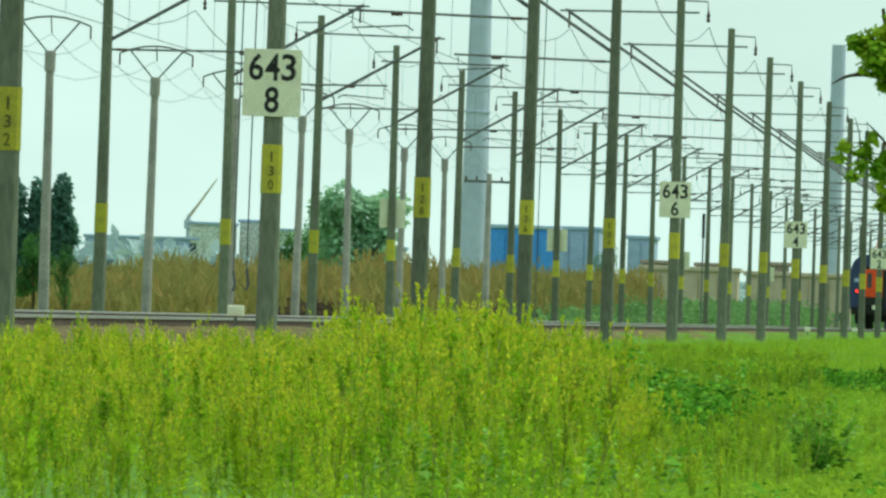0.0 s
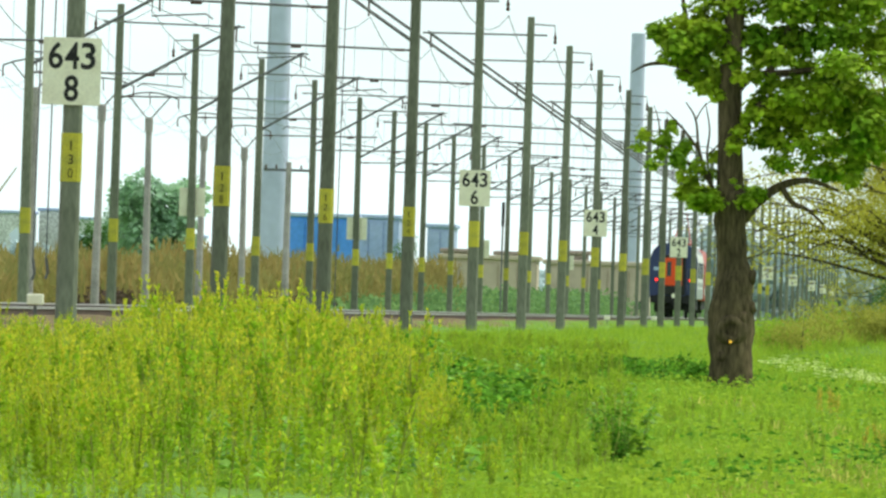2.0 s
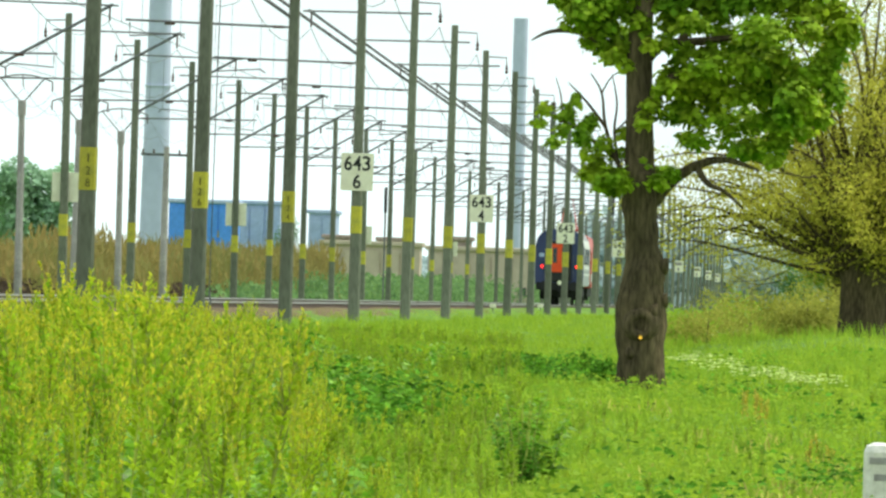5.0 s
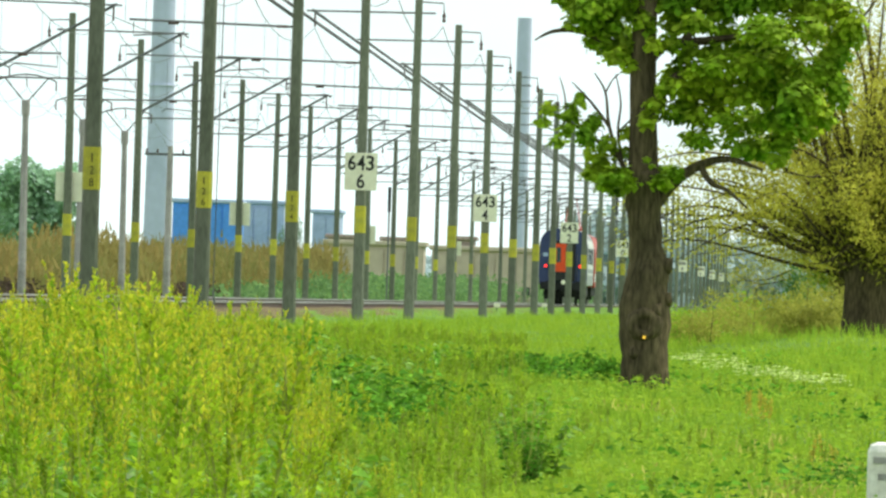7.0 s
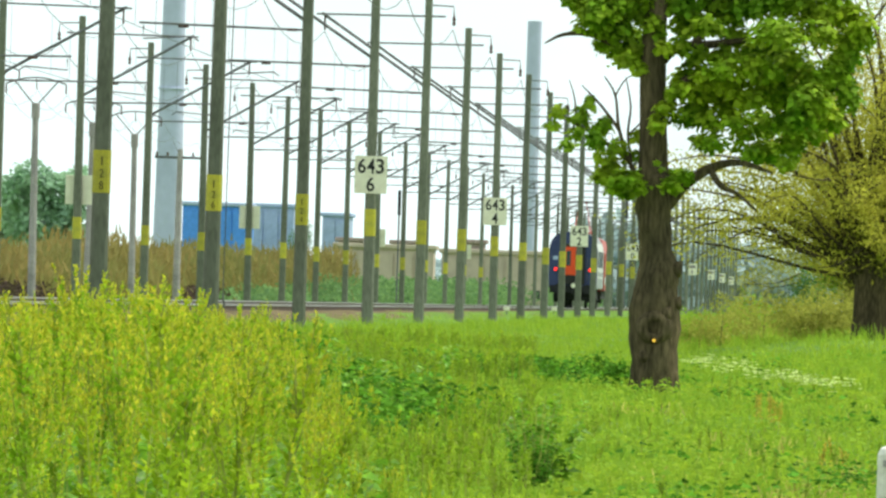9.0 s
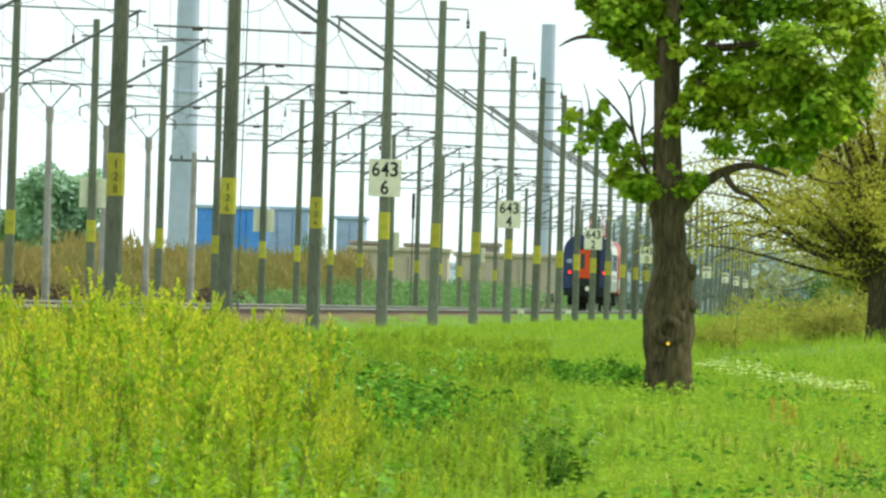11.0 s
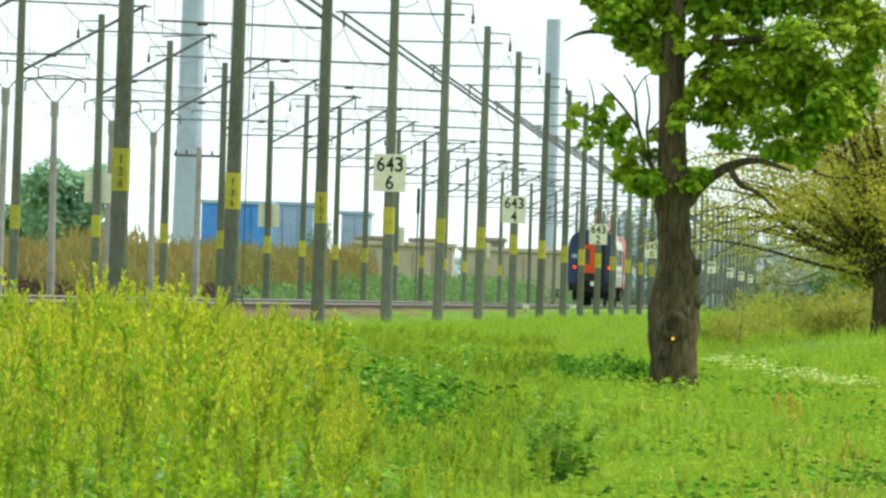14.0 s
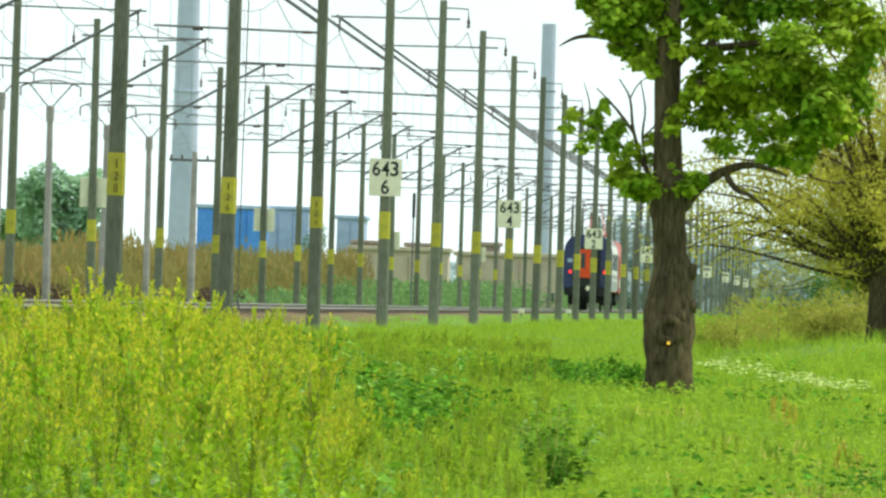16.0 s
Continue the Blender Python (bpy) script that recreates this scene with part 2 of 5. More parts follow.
def box(bm, x0, x1, y0, y1, z0, z1, bevel=0.0):
    made = bmesh.ops.create_cube(bm, size=1.0)["verts"]
    for v in made:
        v.co = Vector(((x0 + x1) / 2 + v.co.x * (x1 - x0), (y0 + y1) / 2 + v.co.y * (y1 - y0), (z0 + z1) / 2 + v.co.z * (z1 - z0)))
    if bevel:
        bmesh.ops.bevel(bm, geom=list({e for v in made for e in v.link_edges}), offset=bevel, segments=2, affect="EDGES", profile=0.5)
    return bm


def boxed(*a, **k):
    return box(bmesh.new(), *a, **k)


def tube(bm, points, radii, sides=6):
    """A tapered tube through points, closed at both ends."""
    pts = [Vector(p) for p in points]
    rings = []
    for i, p in enumerate(pts):
        d = (pts[min(i + 1, len(pts) - 1)] - pts[max(i - 1, 0)]).normalized()
        u = d.cross(Vector((0.31, 0.9, 0.2))).normalized()
        w = d.cross(u)
        r = radii[i] if isinstance(radii, (list, tuple)) else radii
        rings.append([bm.verts.new(p + (u * math.cos(a) + w * math.sin(a)) * r) for a in [2 * math.pi * k / sides for k in range(sides)]])
    for a, b in zip(rings, rings[1:]):
        for k in range(sides):
            bm.faces.new((a[k], a[(k + 1) % sides], b[(k + 1) % sides], b[k]))
    bm.faces.new(rings[0][::-1])
    bm.faces.new(rings[-1])
    return bm


def tubed(points, radii, sides=6):
    return tube(bmesh.new(), points, radii, sides)


def lathe(profile, sides=16, axis="z", at=(0, 0, 0)):
    """A turned body; profile: (radius, height) pairs."""
    bm = bmesh.new()
    rings = []
    for r, h in profile:
        ring = []
        for k in range(sides):
            a = 2 * math.pi * k / sides
            c = (r * math.cos(a), r * math.sin(a), h)
            c = c if axis == "z" else ((c[2], c[0], c[1]) if axis == "x" else (c[0], c[2], c[1]))
            ring.append(bm.verts.new(Vector(c) + Vector(at)))
        rings.append(ring)
    for a, b in zip(rings, rings[1:]):
        for k in range(sides):
            bm.faces.new((a[k], a[(k + 1) % sides], b[(k + 1) % sides], b[k]))
    bm.faces.new(rings[0][::-1])
    bm.faces.new(rings[-1])
    return bm


def lettering(name, text, width, height, mat, parent, at, weight=0.0):
    """Raised writing that faces -y, fitted to a width and height, centred at a place on its parent."""
    cu = bpy.data.curves.new(name, "FONT")
    cu.body, cu.extrude, cu.offset, cu.resolution_u = text, 0.004, weight, 3
    tmp = new(name, cu)
    me = bpy.data.meshes.new_from_object(tmp)
    bpy.data.objects.remove(tmp)
    co = np.empty(len(me.vertices) * 3)
    me.vertices.foreach_get("co", co)
    co = co.reshape(-1, 3)
    lo, hi = co.min(0), co.max(0)
    flat = np.empty_like(co)
    flat[:, 0] = (co[:, 0] - (lo[0] + hi[0]) / 2) * width / (hi[0] - lo[0]) + at[0]
    flat[:, 2] = (co[:, 1] - (lo[1] + hi[1]) / 2) * height / (hi[1] - lo[1]) + at[2]
    flat[:, 1] = -co[:, 2] + at[1]
    me.vertices.foreach_set("co", flat.ravel())
    me.materials.clear()
    me.materials.append(mat)
    me.update()
    ob = new(name, me)
    ob.parent = parent
    return ob


def ease(a, b, v):
    t = np.clip((np.asarray(v, float) - a) / (b - a), 0, 1)
    return t * t * (3 - 2 * t)


def ground(x, y):
    """Height of the ground."""
    x, y = np.asarray(x, float), np.asarray(y, float)
    z = np.interp(y, [-200, 50, 105, 140, 180, 260, 400, 900, 5000], [0.0, 0.04, 0.19, 0.37, 0.54, 0.66, 0.70, 0.76, 0.7])
    z = z + 0.40 * ease(-3.5, 0.6, x) * ease(185, 260, y)
    z = z + 0.32 * ease(-11.6, -13.2, x) * ease(-29, -24.5, x) * ease(10, 60, y) - 0.12 * ease(-26, -31, x)
    z = z + 0.05 * np.sin(x * 0.9 + y * 0.13) * ease(30, 90, y) * ease(-9.5, -7.5, x)
    return z


def scatter(name, templates, spots, mats, label, category, parent=None):
    """Many small plants in one mesh. templates: (verts, faces, material index of each face); spots: x, y, z, turn, size, lean."""
    allv, allf, allm, base = [], [], [], 0
    for i, (x, y, z, a, s, lean) in enumerate(spots):
        V, F, Mi = templates[i % len(templates)]
        c, d = math.cos(a), math.sin(a)
        W = V * s
        W = np.stack([W[:, 0] * c - W[:, 1] * d + x + lean * W[:, 2], W[:, 0] * d + W[:, 1] * c + y, W[:, 2] + z], 1)
        allv.append(W)
        allf.append(F + base)
        allm.append(Mi)
        base += len(V)
    V, F, Mi = np.concatenate(allv), np.concatenate(allf), np.concatenate(allm)
    me = bpy.data.meshes.new(name)
    me.vertices.add(len(V))
    me.vertices.foreach_set("co", V.astype(np.float32).ravel())
    me.loops.add(F.size)
    me.loops.foreach_set("vertex_index", F.astype(np.int32).ravel())
    me.polygons.add(len(F))
    me.polygons.foreach_set("loop_start", np.arange(0, F.size, F.shape[1], dtype=np.int32))
    me.polygons.foreach_set("material_index", Mi.astype(np.int32))
    for m in mats:
        me.materials.append(m)
    me.update(calc_edges=True)
    ob = new(name, me)
    if parent is not None:
        ob.parent = parent
        return ob
    return tagged(ob, label, category, kind="stuff")


def leaf(rng, at, out, length, width, droop=0.2):
    """Four corners of one folded leaf that grows from at along out."""
    ax, ay, az = at
    ox, oy, oz = out
    n = math.sqrt(ox * ox + oy * oy + oz * oz) + 1e-9
    ox, oy, oz = ox / n, oy / n, oz / n
    sx, sy, sz = oy - 0.2 * oz, 0.1 * oz - ox, 0.2 * ox - 0.1 * oy
    n = math.sqrt(sx * sx + sy * sy + sz * sz) + 1e-9
    sx, sy, sz = sx / n, sy / n, sz / n
    ux, uy, uz = sy * oz - sz * oy, sz * ox - sx * oz, sx * oy - sy * ox
    roll = 1.8 * rng.random() - 0.9
    c, s = math.cos(roll) * width / 2, math.sin(roll) * width / 2
    sx, sy, sz = sx * c + ux * s, sy * c + uy * s, sz * c + uz * s
    q = length * 0.45
    mx, my, mz = ax + ox * q, ay + oy * q, az + oz * q
    return [(ax, ay, az), (mx + sx, my + sy, mz + sz), (ax + ox * length, ay + oy * length, az + oz * length - droop * length), (mx - sx, my - sy, mz - sz)]


def bundle(quads, kinds):
    V = np.array([c for q in quads for c in q])
    return V, np.arange(len(V)).reshape(-1, 4), np.array(kinds)


def blade(at, out, height, width, bend):
    """One upright grass blade in two joined quads' place: a single tapered quad that leans."""
    side = np.array([-out[1], out[0], 0]) * width / 2
    tip = at + np.array([out[0] * bend, out[1] * bend, height])
    return [at - side, at + side, tip + side * 0.25, tip - side * 0.25]


# ---- ground, railway ----
def build_ground():
    xs = np.concatenate([np.linspace(-2500, -60, 14), np.linspace(-50, -31, 6), np.linspace(-30, 12, 85), np.linspace(20, 60, 4), np.linspace(200, 2500, 8)])
    ys = np.concatenate([np.linspace(-400, 20, 8), np.linspace(30, 420, 157), np.linspace(440, 1000, 20), np.linspace(1200, 4900, 14)])
    X, Y = np.meshgrid(xs, ys)
    Z = ground(X, Y)
    V = np.stack([X.ravel(), Y.ravel(), Z.ravel()], 1)
    n = len(xs)
    F = [(j * n + i, j * n + i + 1, (j + 1) * n + i + 1, (j + 1) * n + i) for j in range(len(ys) - 1) for i in range(n - 1)]
    ob = mesh_object("ground", V, F, M_SOIL, smooth=True)
    tagged(ob, "green meadow ground beside a low railway embankment", "ground", kind="structure")


TRACKS = (-14.6, -20.2)
RAIL_TOP = 1.2


def build_ballast():
    rng = np.random.default_rng(4)
    xs = np.array([-24.2, -23.2, -22.6, -21.4, -19.0, -17.9, -17.2, -15.8, -13.4, -12.9, -12.5, -12.2])
    zs = np.array([0.75, 0.95, 1.05, 1.06, 1.06, 1.0, 1.0, 1.06, 1.06, 1.0, 0.9, 0.74])
    ys = np.concatenate([np.arange(60, 420, 0.7), np.arange(420, 1500, 8), np.arange(1500, 4801, 100)])
    X, Y = np.meshgrid(xs, ys)
    Z = np.tile(zs, (len(ys), 1)) + rng.normal(0, 0.018, X.shape)
    X = X + rng.normal(0, 0.03, X.shape)
    V = np.stack([X.ravel(), Y.ravel(), Z.ravel()], 1)
    n = len(xs)
    F = [(j * n + i, j * n + i + 1, (j + 1) * n + i + 1, (j + 1) * n + i) for j in range(len(ys) - 1) for i in range(n - 1)]
    tagged(mesh_object("ballast", V, F, M_BALLAST), "rust-brown crushed stone ballast bed under the tracks", "ballast", kind="stuff")


def build_track(x):
    track = empty("railway_track", pose(x, 0, RAIL_TOP), "straight railway track with polished rails on concrete sleepers", "railway track", "tracks", "structure")
    foot = [(-0.07, -0.17), (0.07, -0.17), (0.07, -0.15), (0.012, -0.13), (0.012, -0.045), (0.036, -0.03), (0.036, -0.004), (-0.036, -0.004), (-0.036, -0.03), (-0.012, -0.045), (-0.012, -0.13), (-0.07, -0.15)]
    for dx in (-0.7525, 0.7525):
        bm = bmesh.new()
        a = [bm.verts.new((dx + u, 60, w)) for u, w in foot]
        b = [bm.verts.new((dx + u, 4000, w)) for u, w in foot]
        for k in range(len(foot)):
            bm.faces.new((a[k], a[(k + 1) % len(foot)], b[(k + 1) % len(foot)], b[k]))
        bm.faces.new(a)
        bm.faces.new(b)
        rail = part("rail", bm, M_RAIL_SIDE, track)
        part("rail_head", boxed(dx - 0.039, dx + 0.039, 60, 4000, -0.016, 0.0), M_RAIL_TOP, rail, "shiny worn running surface")
    me = None
    for k in range(260):
        y = 190 + 0.62 * k
        if me is None:
            s = part("sleeper", boxed(-1.25, 1.25, -0.13, 0.13, -0.32, -0.165, bevel=0.02), M_SLEEPER, track)
            me = s.data
        else:
            s = new("sleeper", me)
            s.parent = track
        s.location = (0, y, 0)


build_ground()
build_ballast()
for tx in TRACKS:
    build_track(tx)


# ---- overhead line masts ----
SPAN = 54.5
MAST_Y = [173.0, 231.5, 284.1, 335.7, 391.5, 449.3, 504.9, 559.4, 614.5, 669.5, 723.4, 768.7, 818.3, 868.2, 926.4, 982.3]
MAST_Y += [MAST_Y[-1] + SPAN * i for i in range(1, 23)]


def mast_y(k):
    """Place along the line of mast k, which counts from -1; fractions lie between masts."""
    return float(np.interp(k + 1, range(len(MAST_Y)), MAST_Y))


LINE_RIGHT, LINE_LEFT = -12.02, -24.38
MAST_FOOT = 0.72
BOOM_Z, REG_Z, STRUT_Z = 9.68, 7.44, 7.68


def build_mast(side, reach):
    """A concrete mast whose bracket reaches over the nearer track; side -1 reaches to -x, +1 to +x."""
    z0 = MAST_FOOT
    mast = empty("catenary_mast", pose(0, 0, z0), "grey concrete overhead-line mast with steel bracket and yellow band", "catenary mast", "overhead line masts")
    bm = bmesh.new()
    rings = []
    for w, h in ((0.155, -0.2), (0.15, 0.4), (0.105, 9.5)):
        rings.append([bm.verts.new((sx * w, sy * w, h)) for sx, sy in ((-1, -0.7), (-0.7, -1), (0.7, -1), (1, -0.7), (1, 0.7), (0.7, 1), (-0.7, 1), (-1, 0.7))])
    for a, b in zip(rings, rings[1:]):
        for k in range(8):
            bm.faces.new((a[k], a[(k + 1) % 8], b[(k + 1) % 8], b[k]))
    bm.faces.new(rings[0])
    bm.faces.new(rings[-1])
    part("post", bm, M_CONCRETE, mast)
    bm = bmesh.new()
    rings = []
    for w, h in ((0.150, 2.33), (0.147, 3.03)):
        rings.append([bm.verts.new((sx * w, sy * w, h)) for sx, sy in ((-1, -0.7), (-0.7, -1), (0.7, -1), (1, -0.7), (1, 0.7), (0.7, 1), (-0.7, 1), (-1, 0.7))])
    for k in range(8):
        bm.faces.new((rings[0][k], rings[0][(k + 1) % 8], rings[1][(k + 1) % 8], rings[1][k]))
    bm.faces.new(rings[0])
    bm.faces.new(rings[-1])
    part("number_band", bm, M_YELLOW, mast, "yellow painted number band")
    s = side
    part("boom", tubed([(-s * 0.5, 0, BOOM_Z - z0), (s * (reach + 0.15), 0, BOOM_Z - z0 - 0.04)], 0.028), M_STEEL, mast, "horizontal steel tube")
    part("strut", tubed([(s * 0.1, 0, STRUT_Z - z0), (s * reach, 0, BOOM_Z - z0)], 0.045), M_STEEL, mast, "diagonal steel tube")
    part("registration_tube", tubed([(s * 0.1, 0, REG_Z - z0), (s * (reach + 0.7), 0, REG_Z - z0 + 0.06)], 0.027), M_STEEL, mast)
    part("steady_arm", tubed([(s * (reach + 0.6), 0, REG_Z - z0), (s * (reach + 0.6), 0, REG_Z - z0 - 0.3), (s * (reach - 0.5), 0, REG_Z - z0 - 0.22), (s * (reach - 0.65), 0, REG_Z - z0 - 0.32)], 0.018), M_STEEL, mast)
    for q in (0.35, reach - 0.3):
        part("insulator", lathe([(0.02, -0.12), (0.04, -0.1), (0.025, -0.06), (0.04, -0.03), (0.025, 0.0), (0.04, 0.03), (0.025, 0.06), (0.04, 0.09), (0.02, 0.12)], 8, "x", (s * q, 0, REG_Z - z0)), M_INSULATOR, mast)
    part("hanger", tubed([(s * (reach - 0.1), 0, BOOM_Z - z0), (s * (reach - 0.1), 0, BOOM_Z - z0 - 0.5)], 0.03), M_INSULATOR, mast)
    part("feeder_arm", tubed([(-s * 0.1, 0, 9.28), (-s * 0.72, 0, 9.26), (-s * 0.74, 0, 9.0)], 0.022), M_STEEL, mast)
    part("feeder_insulator", lathe([(0.03, -0.3), (0.06, -0.25), (0.03, -0.18), (0.06, -0.12), (0.03, -0.05), (0.03, 0)], 8, "z", (-s * 0.74, 0, 9.0)), M_INSULATOR, mast)
    return mast


def add_number(mast, text):
    band = [c for c in mast.children if c.name.startswith("number_band")][0]
    for i, ch in enumerate(text):
        lettering("digit", ch, 0.025 if ch == "1" else 0.075, 0.14, M_DIGIT, band, (0.0, -0.158, 2.85 - 0.2 * i), 0.0)


right = build_mast(-1, 3.1)
left = build_mast(1, 3.6)
numbered = []
for k in range(-1, 36):
    y = mast_y(k)
    rngk = random.Random(k)
    for first, x in ((right, LINE_RIGHT), (left, LINE_LEFT)):
        if x == LINE_LEFT and k < 3:
            continue
        at = {3: 397.5, 4: 454.5}.get(k, y) if x == LINE_LEFT else y
        m = pose(x, at, MAST_FOOT, rngk.uniform(-0.2, 0.2), rngk.uniform(-0.25, 0.25), rngk.uniform(-3, 3))
        if first.get("used"):
            mast = copy_thing(first, m)
        else:
            mast = first
            mast.matrix_basis = m
            mast["used"] = 1
        if k > 19:
            for c in [c for c in mast.children if c.name.startswith(("number_band", "steady_arm", "insulator", "feeder_insulator"))]:
                bpy.data.objects.remove(c)
        if x == LINE_RIGHT and k <= 3:
            numbered.append((mast, str(130 - 2 * k)))
for mast, text in numbered:
    add_number(mast, text)
for ob in bpy.data.objects:
    if ob.get("used"):
        del ob["used"]


# ---- kilometre signs ----
def build_sign(k, top, bottom):
    y = mast_y(k)
    sign = empty("kilometre_sign", pose(LINE_RIGHT - 0.02, y - 0.16, 4.15), "cream distance plate with black figures on a concrete mast", "distance sign", "distance plates")
    part("plate", boxed(-0.42, 0.42, -0.02, 0.0, 0.0, 0.97, bevel=0.006), M_PLATE, sign)
    part("bracket", boxed(-0.05, 0.05, 0.0, 0.06, 0.3, 0.7), M_STEEL, sign)
    if top:
        for ch, x in zip(top, (-0.235, 0.0, 0.235)):
            lettering("digit", ch, 0.21, 0.39, M_BLACK, sign, (x, -0.021, 0.71), 0.018)
        lettering("digit", bottom, 0.21, 0.38, M_BLACK, sign, (0, -0.021, 0.24), 0.018)
    else:
        part("figure_bar", boxed(-0.3, 0.3, -0.024, -0.02, 0.58, 0.84), M_PALE_CONCRETE, sign)
        part("figure_bar", boxed(-0.09, 0.09, -0.024, -0.02, 0.12, 0.38), M_PALE_CONCRETE, sign)


for k, a, b in ((0, "643", "8"), (4, "643", "6"), (7, "643", "4"), (11, "643", "2"), (15, "643", "0"), (19, "", ""), (23, "", ""), (27, "", ""), (30, "", ""), (33, "", "")):
    build_sign(k, a, b)
for k in (6, 9, 13, 17):
    back = empty("kilometre_sign", pose(LINE_LEFT, mast_y(k) + 0.16, 4.15), "blank white back of a distance plate behind a mast", "distance sign", "distance plates")
    part("plate", boxed(-0.43, 0.43, 0.0, 0.02, 0.0, 0.95, bevel=0.006), M_PLATE, back)
    part("bracket", boxed(-0.05, 0.05, -0.05, 0.0, 0.3, 0.7), M_STEEL, back)


# ---- wires ----
def build_wire(name, x, z, sag, radius, label, start=-1, end=35):
    bm = bmesh.new()
    pts = []
    for k in range(start, end):
        for i in range(6 if sag else 1):
            t = i / 6
            pts.append((x, mast_y(k + t), z - sag * 4 * t * (1 - t)))
    pts.append((x, mast_y(end), z))
    tube(bm, pts, radius, 4)
    return tagged(part(name, bm, M_WIRE), label, "overhead wire", "overhead wires")


def build_catenary(x, start):
    cat = empty("catenary", pose(0, 0, 0), "sagging carrier cable with droppers and contact wire over the track", "overhead wire", "catenaries")
    w = build_wire("carrier_cable", x, 9.15, 0.75, 0.011, "", start)
    c = build_wire("contact_wire", x, 7.1, 0.0, 0.011, "", start)
    for o in (w, c):
        o.parent = cat
        for key in ("category", "group"):
            del o[key]
    for k in range(start, 12):
        for i in range(1, 5):
            t = i / 5
            top = 9.15 - 0.75 * 4 * t * (1 - t)
            part("dropper", tubed([(x, mast_y(k + t), 7.1), (x, mast_y(k + t), top)], 0.006, 3), M_WIRE, cat)


build_catenary(-15.0, -1)
build_catenary(-20.9, 1)
build_wire("feeder_wire", LINE_RIGHT + 0.74, 9.3, 0.8, 0.012, "thin grey feeder wire along the masts")
build_wire("earth_wire", LINE_LEFT - 0.74, 9.3, 0.8, 0.012, "thin grey feeder wire along the masts", 1)


# ---- pole line with forked brackets ----
def build_fork_pole():
    pole = empty("utility_pole", pose(0, 0, 0.9), "pale concrete utility pole with a forked steel bracket", "utility pole", "pole line")
    part("shaft", lathe([(0.17, -0.2), (0.16, 0.5), (0.115, 7.3)], 10), M_PALE_CONCRETE, pole)
    part("cap", lathe([(0.15, 7.3), (0.16, 7.35), (0.16, 7.85), (0.14, 7.9)], 10), M_PALE_CONCRETE, pole)
    for s in (-1, 1):
        part("fork_arm", tubed([(s * 0.08, 0, 7.85), (s * 0.85, 0, 8.75)], 0.028), M_STEEL, pole)
        part("insulator", tubed([(s * 1.15, 0, 8.62), (s * 1.15, 0, 8.25)], 0.03), M_INSULATOR, pole)
    part("crossbar", tubed([(s, 0, 8.62 + 0.26 * (1 - (s / 1.15) ** 2)) for s in (-1.15, -0.8, -0.4, 0, 0.4, 0.8, 1.15)], 0.03), M_STEEL, pole)
    part("top_insulator", tubed([(0, 0, 8.86), (0.03, 0, 8.4)], 0.022), M_INSULATOR, pole)
    return pole


POLE_X = -30.8
POLE_Y = [428.0, 478.5, 530.0, 580.0, 627.0, 668.0, 717.0, 763.0, 815.0]
fork = build_fork_pole()
for i, y in enumerate(POLE_Y[:-1]):
    m = pose(POLE_X, y, 0.62 if i < 6 else 0.4, 0, random.Random(i + 50).uniform(-0.5, 0.5), random.Random(i).uniform(-6, 6))
    if i == 0:
        fork.matrix_basis = m
    else:
        copy_thing(fork, m)
for dx, z in ((-1.15, 8.85), (0.0, 9.0), (1.15, 8.85)):
    bm = bmesh.new()
    pts = []
    for y0, y1 in zip(POLE_Y, POLE_Y[1:]):
        for j in range(5):
            t = j / 5
            pts.append((POLE_X + dx, y0 + (y1 - y0) * t, z - 3.2 * t * (1 - t)))
    pts.append((POLE_X + dx, POLE_Y[-1], 7.75))
    tube(bm, pts, 0.009, 3)
    tagged(part("line_wire", bm, M_WIRE), "thin slack wire strung between the utility poles", "overhead wire", "pole line wires")


def build_cross_pole(x, y):
    pole = empty("crossarm_pole", pose(x, y, 0.9), "concrete pole with a wooden crossarm beyond the tracks", "utility pole")
    part("shaft", lathe([(0.19, -0.2), (0.18, 0.5), (0.13, 7.2)], 10), M_PALE_CONCRETE, pole)
    part("crossarm", boxed(-1.2, 1.2, -0.06, 0.06, 6.75, 6.87), M_STEEL, pole)
    for s in (-1.1, -0.6, 0.6, 1.1):
        part("insulator", lathe([(0.03, 0), (0.06, 0.05), (0.04, 0.1), (0.05, 0.15), (0.02, 0.2)], 8, "z", (s, 0, 6.87)), M_INSULATOR, pole)


build_cross_pole(-30.8, 815)


# ---- train ----
def side_profile(w, h0, h1, r, steps=7):
    """Right half then left half of a coach outline with rounded roof edges."""
    pts = [(w * 0.96, h0), (w, h0 + 0.5), (w, h1 - 1.0)]
    for i in range(1, steps + 1):
        a = math.pi / 2 * i / steps
        pts.append((w * math.cos(a) ** 0.62 if i < steps else 0.0, h1 - 1.0 + 1.0 * math.sin(a)))
    return pts + [(-x, z) for x, z in pts[-2::-1]]


def extrude_outline(outline, y0, y1):
    bm = bmesh.new()
    a = [bm.verts.new((x, y0, z)) for x, z in outline]
    b = [bm.verts.new((x, y1, z)) for x, z in outline]
    n = len(outline)
    for k in range(n):
        bm.faces.new((a[k], a[(k + 1) % n], b[(k + 1) % n], b[k]))
    bm.faces.new(a)
    bm.faces.new(b)
    return bm


